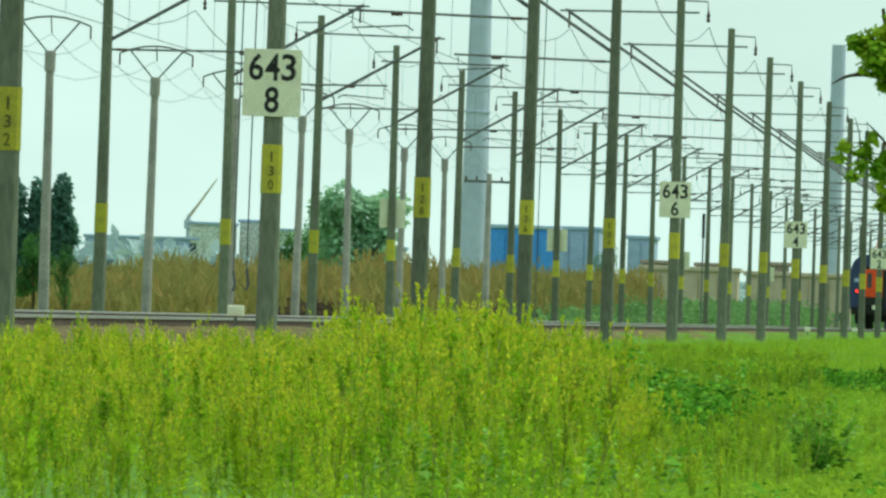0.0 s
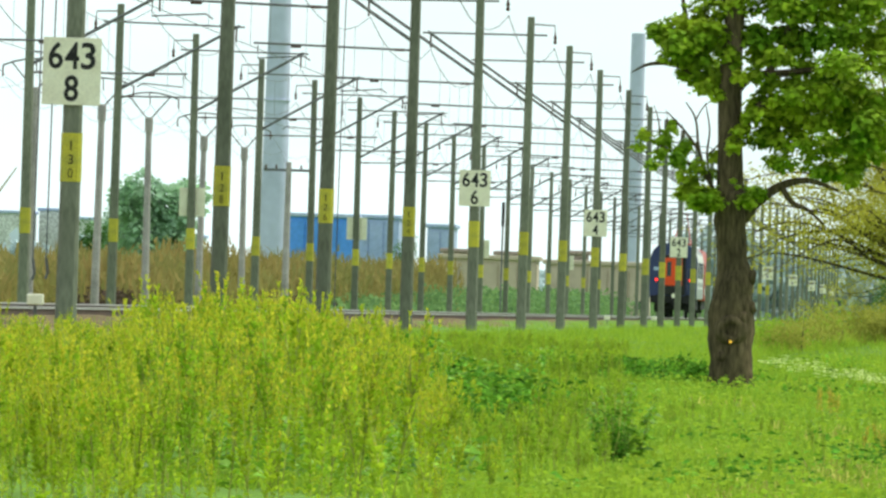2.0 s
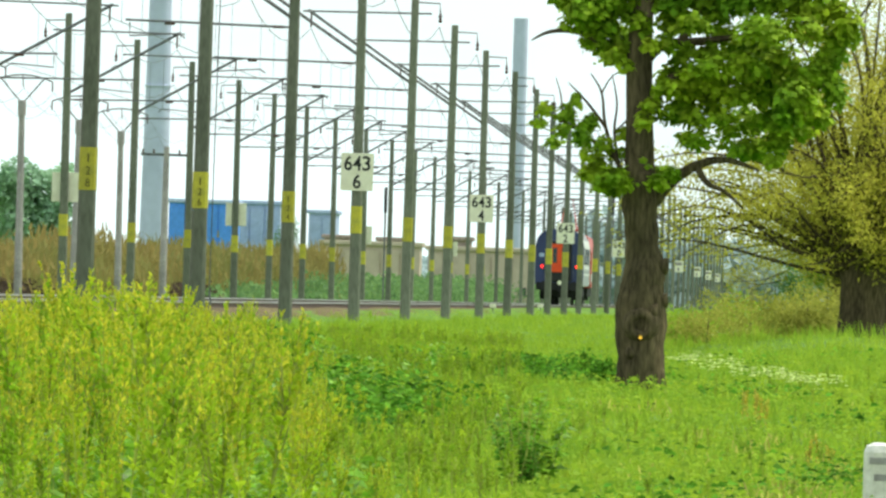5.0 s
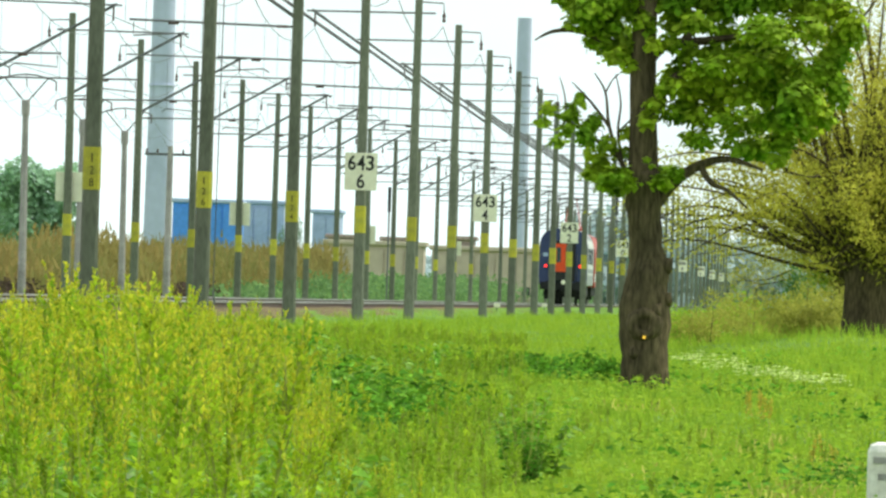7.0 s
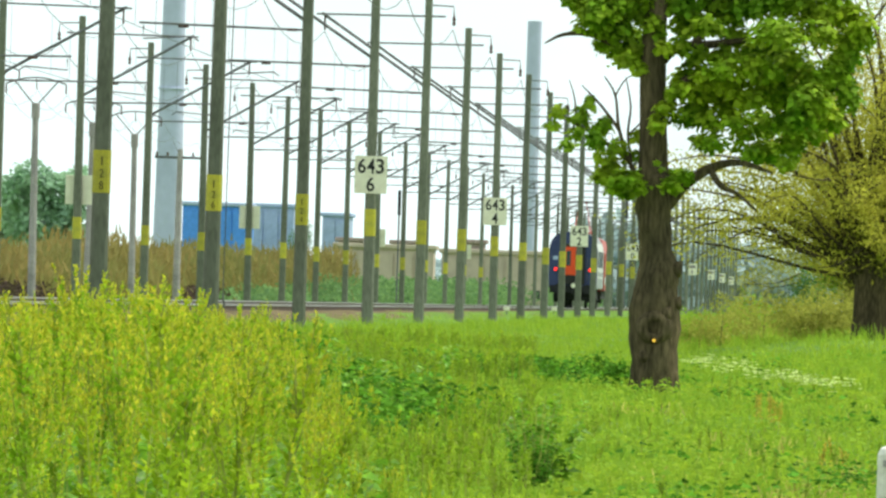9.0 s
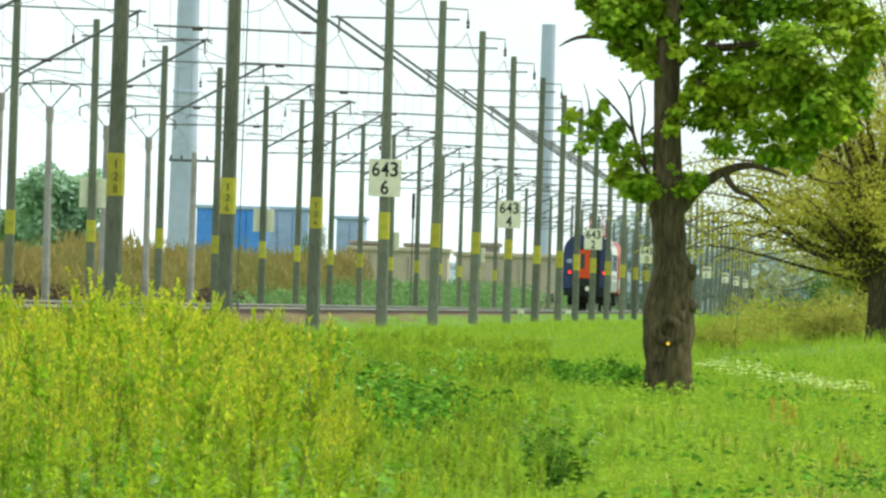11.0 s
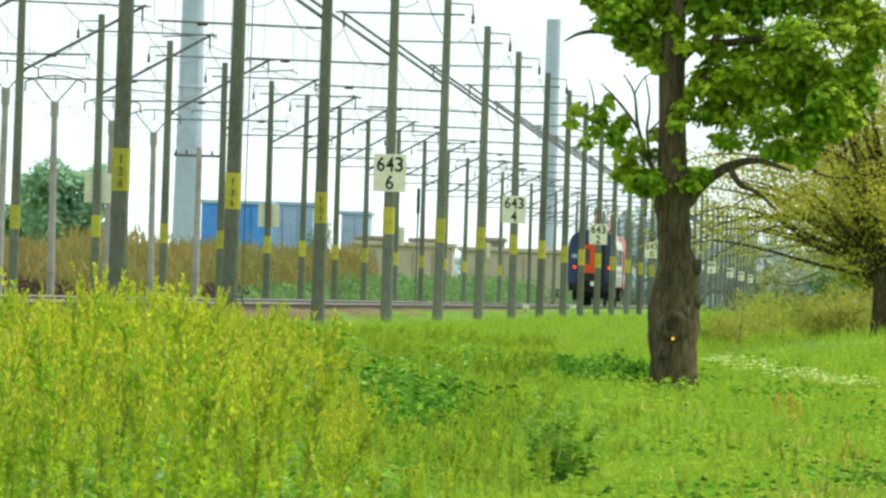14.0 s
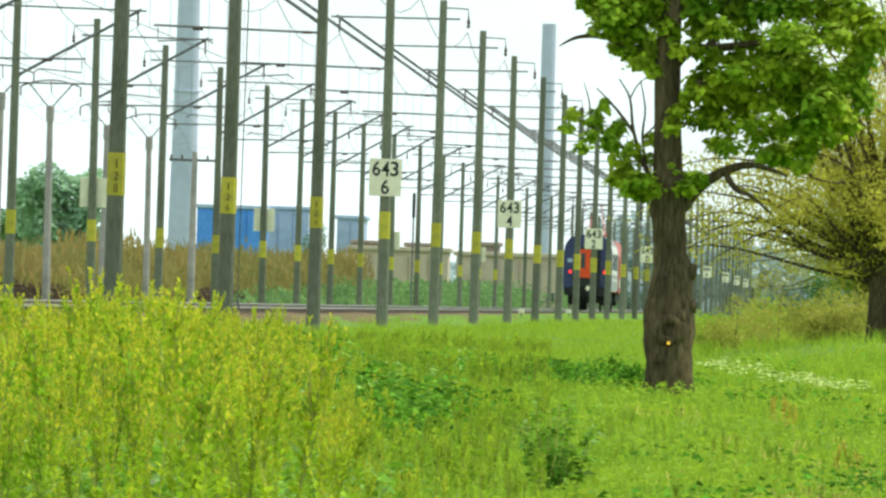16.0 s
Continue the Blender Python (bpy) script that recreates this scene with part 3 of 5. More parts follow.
def build_bogie(parent, y):
    bogie = part("bogie", boxed(-1.15, 1.15, y - 1.7, y + 1.7, 0.42, 0.78, bevel=0.06), M_UNDER, parent, "grimy black bogie")
    for dy in (-1.25, 1.25):
        for x in (-0.76, 0.76):
            part("wheel", lathe([(0.1, -0.07), (0.46, -0.065), (0.46, 0.06), (0.49, 0.07), (0.49, 0.085), (0.1, 0.09)], 20, "x", (x, y + dy, 0.46)), M_UNDER, bogie)
        for x in (-1.0, 1.0):
            part("axle_box", boxed(x - 0.13, x + 0.13, y + dy - 0.2, y + dy + 0.2, 0.3, 0.62, bevel=0.03), M_UNDER, bogie)


def build_coach(y):
    coach = empty("railway_coach", pose(TRACKS[0], y, RAIL_TOP) @ Matrix.Diagonal((0.945, 1, 1.05, 1)), "grey passenger coach with navy end and orange door on the track", "railway coach")
    out = side_profile(1.42, 1.05, 4.05, 1.0)
    part("body", extrude_outline(out, 0.25, 26.1), M_COACH, coach)
    part("end_wall", extrude_outline([(x * 1.004, 1.05 + (z - 1.05) * 1.003) for x, z in out], 0.0, 0.26), M_NAVY, coach, "dark navy coach end")
    part("roof", extrude_outline([(x * 1.01, z + 0.02) for x, z in out if z > 3.35], 0.3, 26.0), M_ROOF, coach, "dull grey roof")
    part("skirt", boxed(-1.432, 1.432, 0.3, 26.0, 1.08, 1.95), M_COACH_LOW, coach, "darker grey lower band")
    part("stripe", boxed(-1.436, 1.436, 0.3, 26.0, 1.62, 1.72), M_COACH, coach)
    gang = part("gangway", boxed(-0.72, 0.72, -0.18, 0.02, 1.25, 3.42, bevel=0.05), M_BLACK, coach, "black rubber gangway surround")
    door = part("end_door", boxed(-0.52, 0.52, -0.22, -0.17, 1.75, 3.25, bevel=0.02), M_ORANGE, gang, "bright orange end door")
    for x in (-0.27, 0.27):
        part("door_window", boxed(x - 0.13, x + 0.13, -0.235, -0.215, 2.25, 3.05, bevel=0.02), M_GLASS, gang)
    for x in (-1.02, 1.02):
        lamp = part("tail_lamp", lathe([(0.11, -0.08), (0.11, 0.0)], 12, "y", (x, 0.0, 2.05)), M_BLACK, coach)
        part("lens", lathe([(0.075, -0.1), (0.085, -0.08)], 12, "y", (x, 0.0, 2.05)), M_TAIL, lamp, "glowing red lens")
        part("buffer", lathe([(0.11, 0.0), (0.11, -0.4), (0.25, -0.42), (0.25, -0.46)], 14, "y", (x * 0.86, 0, 1.02)), M_UNDER, coach)
        part("hand_rail", tubed([(x * 0.82, -0.03, 1.4), (x * 0.82, -0.08, 1.5), (x * 0.82, -0.08, 2.6), (x * 0.82, -0.03, 2.7)], 0.018), M_STEEL, coach)
    part("end_panel", boxed(-1.2, -0.9, -0.02, 0.0, 2.55, 2.75), M_PALE_BLUE, coach, "small pale notice panel")
    part("headstock", boxed(-1.35, 1.35, -0.05, 0.3, 0.8, 1.2, bevel=0.03), M_UNDER, coach)
    part("coupling", boxed(-0.09, 0.09, -0.35, 0.0, 0.72, 1.02, bevel=0.03), M_UNDER, coach)
    part("marker_disc", lathe([(0.13, -0.25), (0.13, -0.23)], 16, "y", (0.05, 0, 1.2)), M_PLATE, coach, "round white marker disc")
    part("underframe", boxed(-1.2, 1.2, 5.5, 20.5, 0.5, 1.05, bevel=0.05), M_UNDER, coach)
    for k in range(9):
        yy = 3.0 + 2.45 * k
        part("side_window", boxed(1.415, 1.445, yy - 0.6, yy + 0.6, 2.2, 3.05, bevel=0.03), M_GLASS, coach)
    for yy in (1.0, 25.2):
        part("side_door", boxed(1.415, 1.445, yy - 0.42, yy + 0.42, 1.15, 3.15, bevel=0.02), M_COACH, coach)
    for yy in (3.6, 22.6):
        build_bogie(coach, yy)
    return coach


def build_loco(y):
    loco = empty("electric_locomotive", pose(TRACKS[0], y, RAIL_TOP) @ Matrix.Diagonal((0.945, 1, 1.05, 1)), "red electric locomotive with raised pantograph coupled to the coach", "locomotive")
    out = [(1.5, 1.0), (1.5, 2.9), (1.25, 3.75), (0.9, 3.9), (-0.9, 3.9), (-1.25, 3.75), (-1.5, 2.9), (-1.5, 1.0)]
    part("body", extrude_outline(out, 0.4, 19.0), M_RED, loco)
    part("band", boxed(-1.505, 1.505, 0.6, 18.8, 1.3, 1.75), M_COACH, loco, "pale lower band")
    for x in (-0.7, 0.7):
        part("cab_window", boxed(x - 0.5, x + 0.5, 0.37, 0.41, 2.5, 3.3, bevel=0.04), M_GLASS, loco)
        part("buffer", lathe([(0.11, 0.4), (0.11, -0.1), (0.25, -0.12), (0.25, -0.16)], 14, "y", (x * 1.25, 0, 1.02)), M_UNDER, loco)
        part("mirror", boxed(x * 2.35 - 0.08, x * 2.35 + 0.08, 0.6, 0.66, 2.7, 3.2, bevel=0.02), M_BLACK, loco)
    part("underframe", boxed(-1.3, 1.3, 0.8, 18.6, 0.5, 1.02, bevel=0.05), M_UNDER, loco)
    for yy in (3.4, 16.0):
        build_bogie(loco, yy)
    for yy in (4.2, 15.0):
        up = 5.85 if yy < 5 else 4.5
        pan = part("pantograph", boxed(-0.6, 0.6, yy - 0.8, yy + 0.8, 4.1, 4.18), M_RED, loco, "red steel pantograph")
        for x in (-0.5, 0.5):
            part("insulator_foot", tubed([(x, yy, 3.88), (x, yy, 4.12)], 0.07, 8), M_INSULATOR, pan)
            part("lower_arm", tubed([(x, yy - 0.6, 4.18), (x * 0.7, yy + 0.7, (4.18 + up) / 2)], 0.03), M_RED, pan)
            part("upper_arm", tubed([(x * 0.7, yy + 0.7, (4.18 + up) / 2), (x * 0.4, yy - 0.2, up)], 0.025), M_RED, pan)
        part("collector", tubed([(-0.95, yy - 0.2, up - 0.2), (-0.6, yy - 0.2, up), (0.6, yy - 0.2, up), (0.95, yy - 0.2, up - 0.2)], 0.035), M_STEEL, pan)


TRAIN_Y = 972.0
build_coach(TRAIN_Y)
build_loco(TRAIN_Y + 26.9)


# ---- distance: chimneys, halls, woods ----
def build_chimney(x, y, height, w0, w1, label, bands=()):
    ch = empty("chimney", pose(x, y, 0.5), label, "chimney", "power station chimneys")
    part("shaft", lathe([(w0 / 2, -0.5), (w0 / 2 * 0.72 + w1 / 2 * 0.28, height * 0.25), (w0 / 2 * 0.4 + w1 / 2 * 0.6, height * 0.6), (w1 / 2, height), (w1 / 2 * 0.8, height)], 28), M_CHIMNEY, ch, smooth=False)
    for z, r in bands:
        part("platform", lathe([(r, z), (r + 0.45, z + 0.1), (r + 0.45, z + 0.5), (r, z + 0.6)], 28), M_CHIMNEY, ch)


build_chimney(-153.6, 4000, 125, 6.9, 3.6, "tall concrete power station chimney, coloured pale to imitate haze", ((47, 2.65),))
build_chimney(-70.6, 4000, 65.4, 3.9, 3.2, "slimmer concrete chimney, coloured pale to imitate haze")


def build_hall(name, x, y, w, d, h, wall, label, bays, roof=None):
    hall = empty(name, pose(x, y, 0.7), label, "industrial building")
    part("wall", boxed(-w / 2, w / 2, 0, d, 0, h), wall, hall)
    part("roof", boxed(-w / 2 - 0.3, w / 2 + 0.3, -0.3, d + 0.3, h, h + 0.45, bevel=0.1), roof or M_PALE_BLUE, hall)
    for i in range(bays):
        u = -w / 2 + w * (i + 0.5) / bays
        part("wall_panel", boxed(u - w / bays * 0.44, u + w / bays * 0.44, -0.15, 0.0, 0.6, h - 0.5), wall, hall)
        part("window", boxed(u - w / bays * 0.2, u + w / bays * 0.2, -0.22, -0.12, h * 0.2, h * 0.35), M_GLASS, hall)


build_hall("blue_hall", -71.3, 2000, 7.6, 18, 10.6, M_BLUE, "bright blue clad industrial hall beyond the railway", 4)
build_hall("grey_hall", -65.9, 2030, 5.3, 18, 10.8, M_PALE_BLUE, "grey-blue clad industrial block beside the blue hall", 3)
build_hall("low_hall", -59.2, 2060, 3.1, 18, 10.1, M_PALE_BLUE, "lower grey-blue industrial block", 2)
build_hall("brick_house", -53.0, 1900, 2.6, 8, 6.7, M_BRICK, "reddish brick building far beyond the tracks", 3, M_BRICK)
build_hall("brick_house", -47.2, 1900, 2.4, 8, 6.6, M_BRICK, "reddish brick building far beyond the tracks", 2, M_BRICK)
build_hall("brick_house", -39.4, 1900, 2.2, 8, 6.9, M_BRICK, "reddish brick building far beyond the tracks", 2, M_BRICK)
build_hall("tan_shed", -44.0, 1700, 9.6, 10, 5.5, M_TAN, "long tan building beyond the railway", 5, M_TAN)
build_hall("tan_shed", -34.2, 1750, 10.6, 10, 5.4, M_TAN, "long tan building beyond the railway", 5, M_TAN)
# The sheds and works blocks carry their haze as pale wall colour.
build_hall("pale_shed", -150.0, 2600, 17, 12, 10.2, M_PALE_BLUE, "long shed, walls coloured pale to imitate haze", 6)
build_hall("works_block", -139.5, 2600, 6.5, 12, 12.6, M_PALE_WALL, "stepped works building, coloured pale to imitate haze", 3)
build_hall("works_block", -133.4, 2610, 4.6, 12, 13.2, M_PALE_WALL, "stepped works building, coloured pale to imitate haze", 2)
build_hall("works_block", -128.6, 2605, 3.8, 12, 12.0, M_PALE_WALL, "stepped works building, coloured pale to imitate haze", 2)
build_hall("pale_shed", -125.0, 2650, 25, 12, 10.0, M_PALE_WALL, "long shed, walls coloured pale to imitate haze", 5)


def build_crane(x, y):
    crane = empty("crane", pose(x, y, 0.7), "distant yard crane with a raised jib", "crane")
    # Mast and cabin reuse the chimneys' haze-paled colour.
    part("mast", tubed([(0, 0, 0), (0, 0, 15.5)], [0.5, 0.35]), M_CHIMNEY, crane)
    part("jib", tubed([(-0.6, 0, 14.2), (4.6, 0, 21.7)], [0.28, 0.1]), M_TAN, crane)
    part("stay", tubed([(0, 0, 15.5), (2.6, 0, 18.8)], 0.08), M_STEEL, crane)
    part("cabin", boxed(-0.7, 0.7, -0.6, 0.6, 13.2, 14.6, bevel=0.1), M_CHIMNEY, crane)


build_crane(-159.4, 2900)


def leaf_cloud(rng, blobs, leaves, length, width, kind=0, shell=0.5):
    """Leaves spread through blobs (x, y, z, rx, ry, rz), thicker towards the outside of each."""
    quads = []
    total = sum(b[3] * b[4] + b[3] * b[5] for b in blobs)
    for x, y, z, rx, ry, rz in blobs:
        for _ in range(max(6, int(leaves * (rx * ry + rx * rz) / total))):
            d = rng.normal(size=3)
            d /= np.linalg.norm(d)
            r = shell + (1 - shell) * rng.random() ** 0.7
            r *= 1 + 0.18 * math.sin(7 * d[0] + 5 * d[2] + x * 9)
            p = np.array([x, y, z]) + d * r * np.array([rx, ry, rz])
            out = d + rng.normal(size=3) * 0.6 + np.array([0, 0, -0.1])
            s = rng.uniform(0.6, 1.25)
            quads.append(leaf(rng, p, out, length * s, width * s))
    return bundle(quads, [kind] * len(quads))


def crown(parent, rng, blobs, leaves, length, width, mat, label=""):
    V, F, K = leaf_cloud(rng, blobs, leaves, length, width)
    return mesh_object("crown", V, F, mat, parent, label)


def build_far_tree(name, x, y, h, w, mat, seed, label, slim=False, leaves=1500):
    rng = np.random.default_rng(seed)
    z = float(ground(x, y))
    tree = empty(name, pose(x, y, z), label, "tree")
    part("trunk", tubed([(0, 0, -0.2), (0.05 * w, 0, h * 0.25), (0, 0, h * 0.7)], [w * 0.05, w * 0.04, w * 0.012], 7), M_BARK, tree)
    blobs = []
    for i in range(14 if not slim else 12):
        t = i / 13
        if slim:
            blobs.append((rng.normal(0, w * 0.06), rng.normal(0, w * 0.06), h * (0.12 + 0.84 * t), w * 0.42 * math.sin(math.pi * (0.15 + 0.8 * t)) + 0.15, w * 0.3, h * 0.09))
        else:
            a = rng.uniform(0, 6.28)
            q = rng.uniform(0.1, 0.36) * w
            zz = h * rng.uniform(0.3, 0.88)
            f = math.sqrt(max(0.05, 1 - ((zz / h - 0.55) / 0.5) ** 2))
            blobs.append((q * f * math.cos(a), q * f * math.sin(a), zz, w * 0.2 * rng.uniform(0.7, 1.2), w * 0.2, h * 0.14 * rng.uniform(0.7, 1.2)))
    crown(tree, rng, blobs, leaves, 0.5 if slim else w * 0.06, 0.36 if slim else w * 0.045, mat)


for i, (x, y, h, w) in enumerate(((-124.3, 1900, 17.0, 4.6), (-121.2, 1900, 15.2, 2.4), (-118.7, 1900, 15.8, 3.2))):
    build_far_tree("poplar_tree", x, y, h, w, M_POPLAR, 20 + i, "slim poplar beyond the railway, dark green tinted with haze", True, 9000)
build_far_tree("deciduous_tree", -54.3, 1200, 10.4, 7.6, M_FAR_GREEN, 31, "broad leafy distant tree, green paled to imitate haze", leaves=8000)
build_far_tree("deciduous_tree", -57.6, 1210, 8.6, 4.6, M_FAR_GREEN, 32, "round leafy distant tree, green paled to imitate haze", leaves=4500)
for i, (x, y, h, w) in enumerate(((-33.6, 517, 2.9, 1.5), (-34.6, 510, 3.1, 1.9), (-33.4, 530, 2.5, 0.9), (-44.4, 900, 5.0, 2.6))):
    build_far_tree("shrub_tree", x, y, h, w, M_SHRUB, 40 + i, "bushy dark green tree beside the pole line", leaves=3500)


build_far_tree("shrub_tree", -49.2, 1600, 8.3, 2.8, M_SHRUB, 46, "dark green tree beside the grey works halls", leaves=3000)


def build_band(name, spots, mat, label, category, leaf_size, leaves, seed):
    """A ragged strip of brush: (x, y, radius, height) clumps in one mesh."""
    rng = np.random.default_rng(seed)
    quads = []
    for x, y, r, h in spots:
        z = float(ground(x, y))
        for _ in range(leaves):
            t = rng.random() ** 0.8
            p = np.array([x + rng.normal(0, r * 0.5), y + rng.normal(0, r * 0.5), z + h * t * (0.75 + 0.35 * rng.random())])
            out = rng.normal(size=3) + np.array([0, 0, 0.4])
            s = leaf_size * rng.uniform(0.6, 1.4)
            quads.append(leaf(rng, p, out, s, s * 0.6))
    V, F, K = bundle(quads, [0] * len(quads))
    return tagged(mesh_object(name, V, F, mat), label, category, kind="stuff")


def build_reeds(spots, seed):
    """Upright reed blades, each a narrow leaning quad, in ragged clumps (x, y, radius, height)."""
    rng = np.random.default_rng(seed)
    quads = []
    for x, y, r, h in spots:
        z = float(ground(x, y))
        for _ in range(110):
            top = h * rng.random() ** 0.55 * rng.uniform(0.8, 1.08)
            tall = min(top, rng.uniform(0.25, 0.75))
            at = np.array([x + rng.normal(0, r * 0.5), y + rng.normal(0, r * 0.5), z + top - tall])
            a = rng.uniform(0, 6.28)
            quads.append(blade(at, (math.cos(a), math.sin(a)), tall, rng.uniform(0.08, 0.2), rng.uniform(0.0, 0.45)))
    V, F, K = bundle(quads, [0] * len(quads))
    return tagged(mesh_object("reed_hedge", V, F, M_HEDGE), "brown-olive dry reeds and brush along the far side of the railway", "brush", kind="stuff")


rng = np.random.default_rng(8)
spots = []
for d in np.arange(548, 1200, 0.9):
    h = np.interp(d, [548, 620, 800, 1060, 1200], [1.9, 2.4, 3.3, 3.9, 4.2]) * (0.84 + 0.28 * noise.noise((d * 0.045, 1.7, 0)) + 0.1 * math.sin(d * 0.11) + rng.uniform(-0.06, 0.06))
    spots.append((-33.5 - rng.random() * 4, d, 1.4, h))
build_reeds(spots, 9)
spots = [(-32.9 - rng.random(), d, 1.2, rng.uniform(0.7, 1.15)) for d in (*np.arange(655, 716, 0.8), *np.arange(876, 925, 0.9))]
build_band("dark_brush", spots, M_DARK_BRUSH, "dark brown tangled brush at the foot of the reeds", "brush", 0.16, 200, 14)
spots = []
for d in np.arange(900, 2300, 4):
    spots.append((-31.5 - rng.random() * 5, d, 2.5, np.interp(d, [900, 1100, 2300], [0.8, 1.7, 3.2]) * rng.uniform(0.7, 1.2)))
build_band("green_hedge", spots, M_HEDGE_GREEN, "green shrubs along the far side of the railway", "hedge", 0.4, 190, 10)
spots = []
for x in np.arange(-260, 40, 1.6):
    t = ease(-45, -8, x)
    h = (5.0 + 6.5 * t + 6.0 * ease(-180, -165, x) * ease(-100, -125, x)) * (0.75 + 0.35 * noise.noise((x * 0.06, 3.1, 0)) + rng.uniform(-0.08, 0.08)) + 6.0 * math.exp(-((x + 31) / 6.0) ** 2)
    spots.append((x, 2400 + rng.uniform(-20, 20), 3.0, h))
build_band("far_woods", spots, M_FAR_HAZE, "distant woods with blue-green haze in their colour", "trees", 2.6, 110, 11)


# ---- tall weeds ----
def weed_template(seed, height, shoots=7, thick=84):
    rng = np.random.default_rng(seed)
    quads, kinds = [], []
    stems = [((0.0, 0.0, 0.0), (rng.normal(0, 0.05), rng.normal(0, 0.05), 1.0), height)]
    for i in range(shoots):
        t = rng.uniform(0.2, 0.85)
        a = rng.uniform(0, 6.28)
        sp = rng.uniform(0.1, 0.32)
        base = tuple(c * height * t for c in stems[0][1])
        stems.append((base, (math.cos(a) * sp, math.sin(a) * sp, 0.95), height * (1.0 - t) * rng.uniform(0.5, 0.95) + 0.05))
    for base, way, length in stems:
        tip = [base[i] + way[i] * length for i in range(3)]
        quads.append([(base[0] - 0.006, base[1], base[2]), (base[0] + 0.006, base[1], base[2]), (tip[0] + 0.002, tip[1], tip[2]), (tip[0] - 0.002, tip[1], tip[2])])
        kinds.append(1)
        for j in range(int(8 + length * thick)):
            t = rng.random() ** 0.75
            a = rng.uniform(0, 6.28)
            p = [base[i] + way[i] * length * t for i in range(3)]
            size = (0.06 - 0.034 * t) * rng.uniform(0.6, 1.3)
            quads.append(leaf(rng, p, (math.cos(a), math.sin(a), 0.5 + 1.3 * t), size, size * 0.42, 0.12))
            kinds.append(2 if t > 0.5 and rng.random() < 1.3 * (t - 0.35) else 0)
    return bundle(quads, kinds)


weeds = [weed_template(100 + i, 1.0) for i in range(12)]
herbs = [weed_template(140 + i, 0.4, 4, 46) for i in range(6)]
rng = np.random.default_rng(12)
spots = []
while len(spots) < 1880:
    y = 74 + 102 * rng.random() ** 0.9
    u = rng.uniform(-0.078, -0.022)
    x = u * y
    edge = ease(-0.0355 - 0.002 * math.sin(y * 0.4), -0.022, u)
    if rng.random() < 0.75 * edge or (y < 118 and u > -0.047 and rng.random() < 0.5):
        continue
    clump = 0.5 + 0.5 * noise.noise((x * 1.3, y * 0.15, 2.0))
    if rng.random() > 0.35 + 0.9 * clump:
        continue
    z = float(ground(x, y))
    top = 1.34 - 0.68 * edge - 0.16 * float(ease(-0.046, -0.0505, u))
    ridge = 0.15 * math.exp(-((u + 0.0427) / 0.0052) ** 2)
    spire = rng.uniform(0.45, 0.85) if rng.random() < 0.6 else rng.uniform(0.82, 1.06)
    if rng.random() < 0.07:
        spire = rng.uniform(1.03, 1.12)
    want = (top + ridge - z) * spire * (0.74 + 0.46 * clump)
    spots.append((x, y, z - 0.03, rng.uniform(0, 6.28), max(0.3, want), rng.normal(0, 0.07)))
scatter("tall_weeds", weeds, spots, [M_WEED, M_STEM, M_WEED_TIP], "dense tall yellow-green weeds in the foreground", "weeds")


# ---- meadow grass ----
def tuft_template(seed, n, h, w):
    rng = np.random.default_rng(seed)
    quads = []
    for _ in range(n):
        a = rng.uniform(0, 6.28)
        at = np.array([rng.normal(0, 0.11), rng.normal(0, 0.11), -0.02])
        quads.append(blade(at, (math.cos(a), math.sin(a)), h * rng.uniform(0.35, 1.1), w * rng.uniform(0.8, 1.6), h * rng.uniform(0.2, 1.0)))
    return bundle(quads, [0] * n)


def meadow(name, count, y0, y1, u0, u1, templates, size, mats, label, seed, power=1.0, clumped=0.0, smallest=0.6, limit=-11.6, gap=(0, 0, 0, 0)):
    rng = np.random.default_rng(seed)
    spots = []
    while len(spots) < count:
        y = y0 + (y1 - y0) * rng.random() ** power
        x = rng.uniform(u0, u1) * y
        if x < limit or (gap[0] < y < gap[1] and gap[2] < x / y < gap[3]):
            continue
        c = 0.5 + 0.5 * noise.noise((x * 0.8, y * 0.11, seed))
        if clumped and rng.random() > max(0.0, (c - clumped) / (1 - clumped)) * 1.6:
            continue
        spots.append((x, y, float(ground(x, y)), rng.uniform(0, 6.28), size * rng.uniform(smallest, 1.25) * (0.7 + 0.6 * c), rng.normal(0, 0.08)))
    return scatter(name, templates, spots, mats, label, "grass")


tufts = [tuft_template(200 + i, 9, 0.26, 0.016) for i in range(6)]
low_tufts = [tuft_template(220 + i, 10, 0.13, 0.026) for i in range(6)]
meadow("meadow_grass", 14000, 95, 240, -0.05, 0.012, low_tufts, 0.85, [M_GRASS], "bright green meadow grass around the tree", 21, 0.9)
meadow("meadow_grass", 15500, 200, 850, -0.055, 0.01, tufts, 0.8, [M_GRASS], "bright green grass beside the railway embankment", 22, 1.25, smallest=0.25, limit=-12.55)
def cover_template(seed):
    rng = np.random.default_rng(seed)
    quads = []
    for _ in range(12):
        a = rng.uniform(0, 6.28)
        s = rng.uniform(0.035, 0.075)
        quads.append(leaf(rng, (rng.normal(0, 0.12), rng.normal(0, 0.12), rng.uniform(0.03, 0.15)), (math.cos(a), math.sin(a), rng.uniform(0.0, 0.6)), s, s * 0.6, 0.25))
    return bundle(quads, [0] * 12)


covers = [cover_template(240 + i) for i in range(6)]
meadow("ground_cover", 2600, 95, 240, -0.046, 0.012, covers, 1.0, [M_GRASS], "low broad-leaved ground cover among the grass", 27)
meadow("ground_cover", 350, 100, 230, -0.036, 0.01, covers, 1.1, [M_DOCK], "patches of darker low leaves in the meadow", 28, 1.0, 0.5)
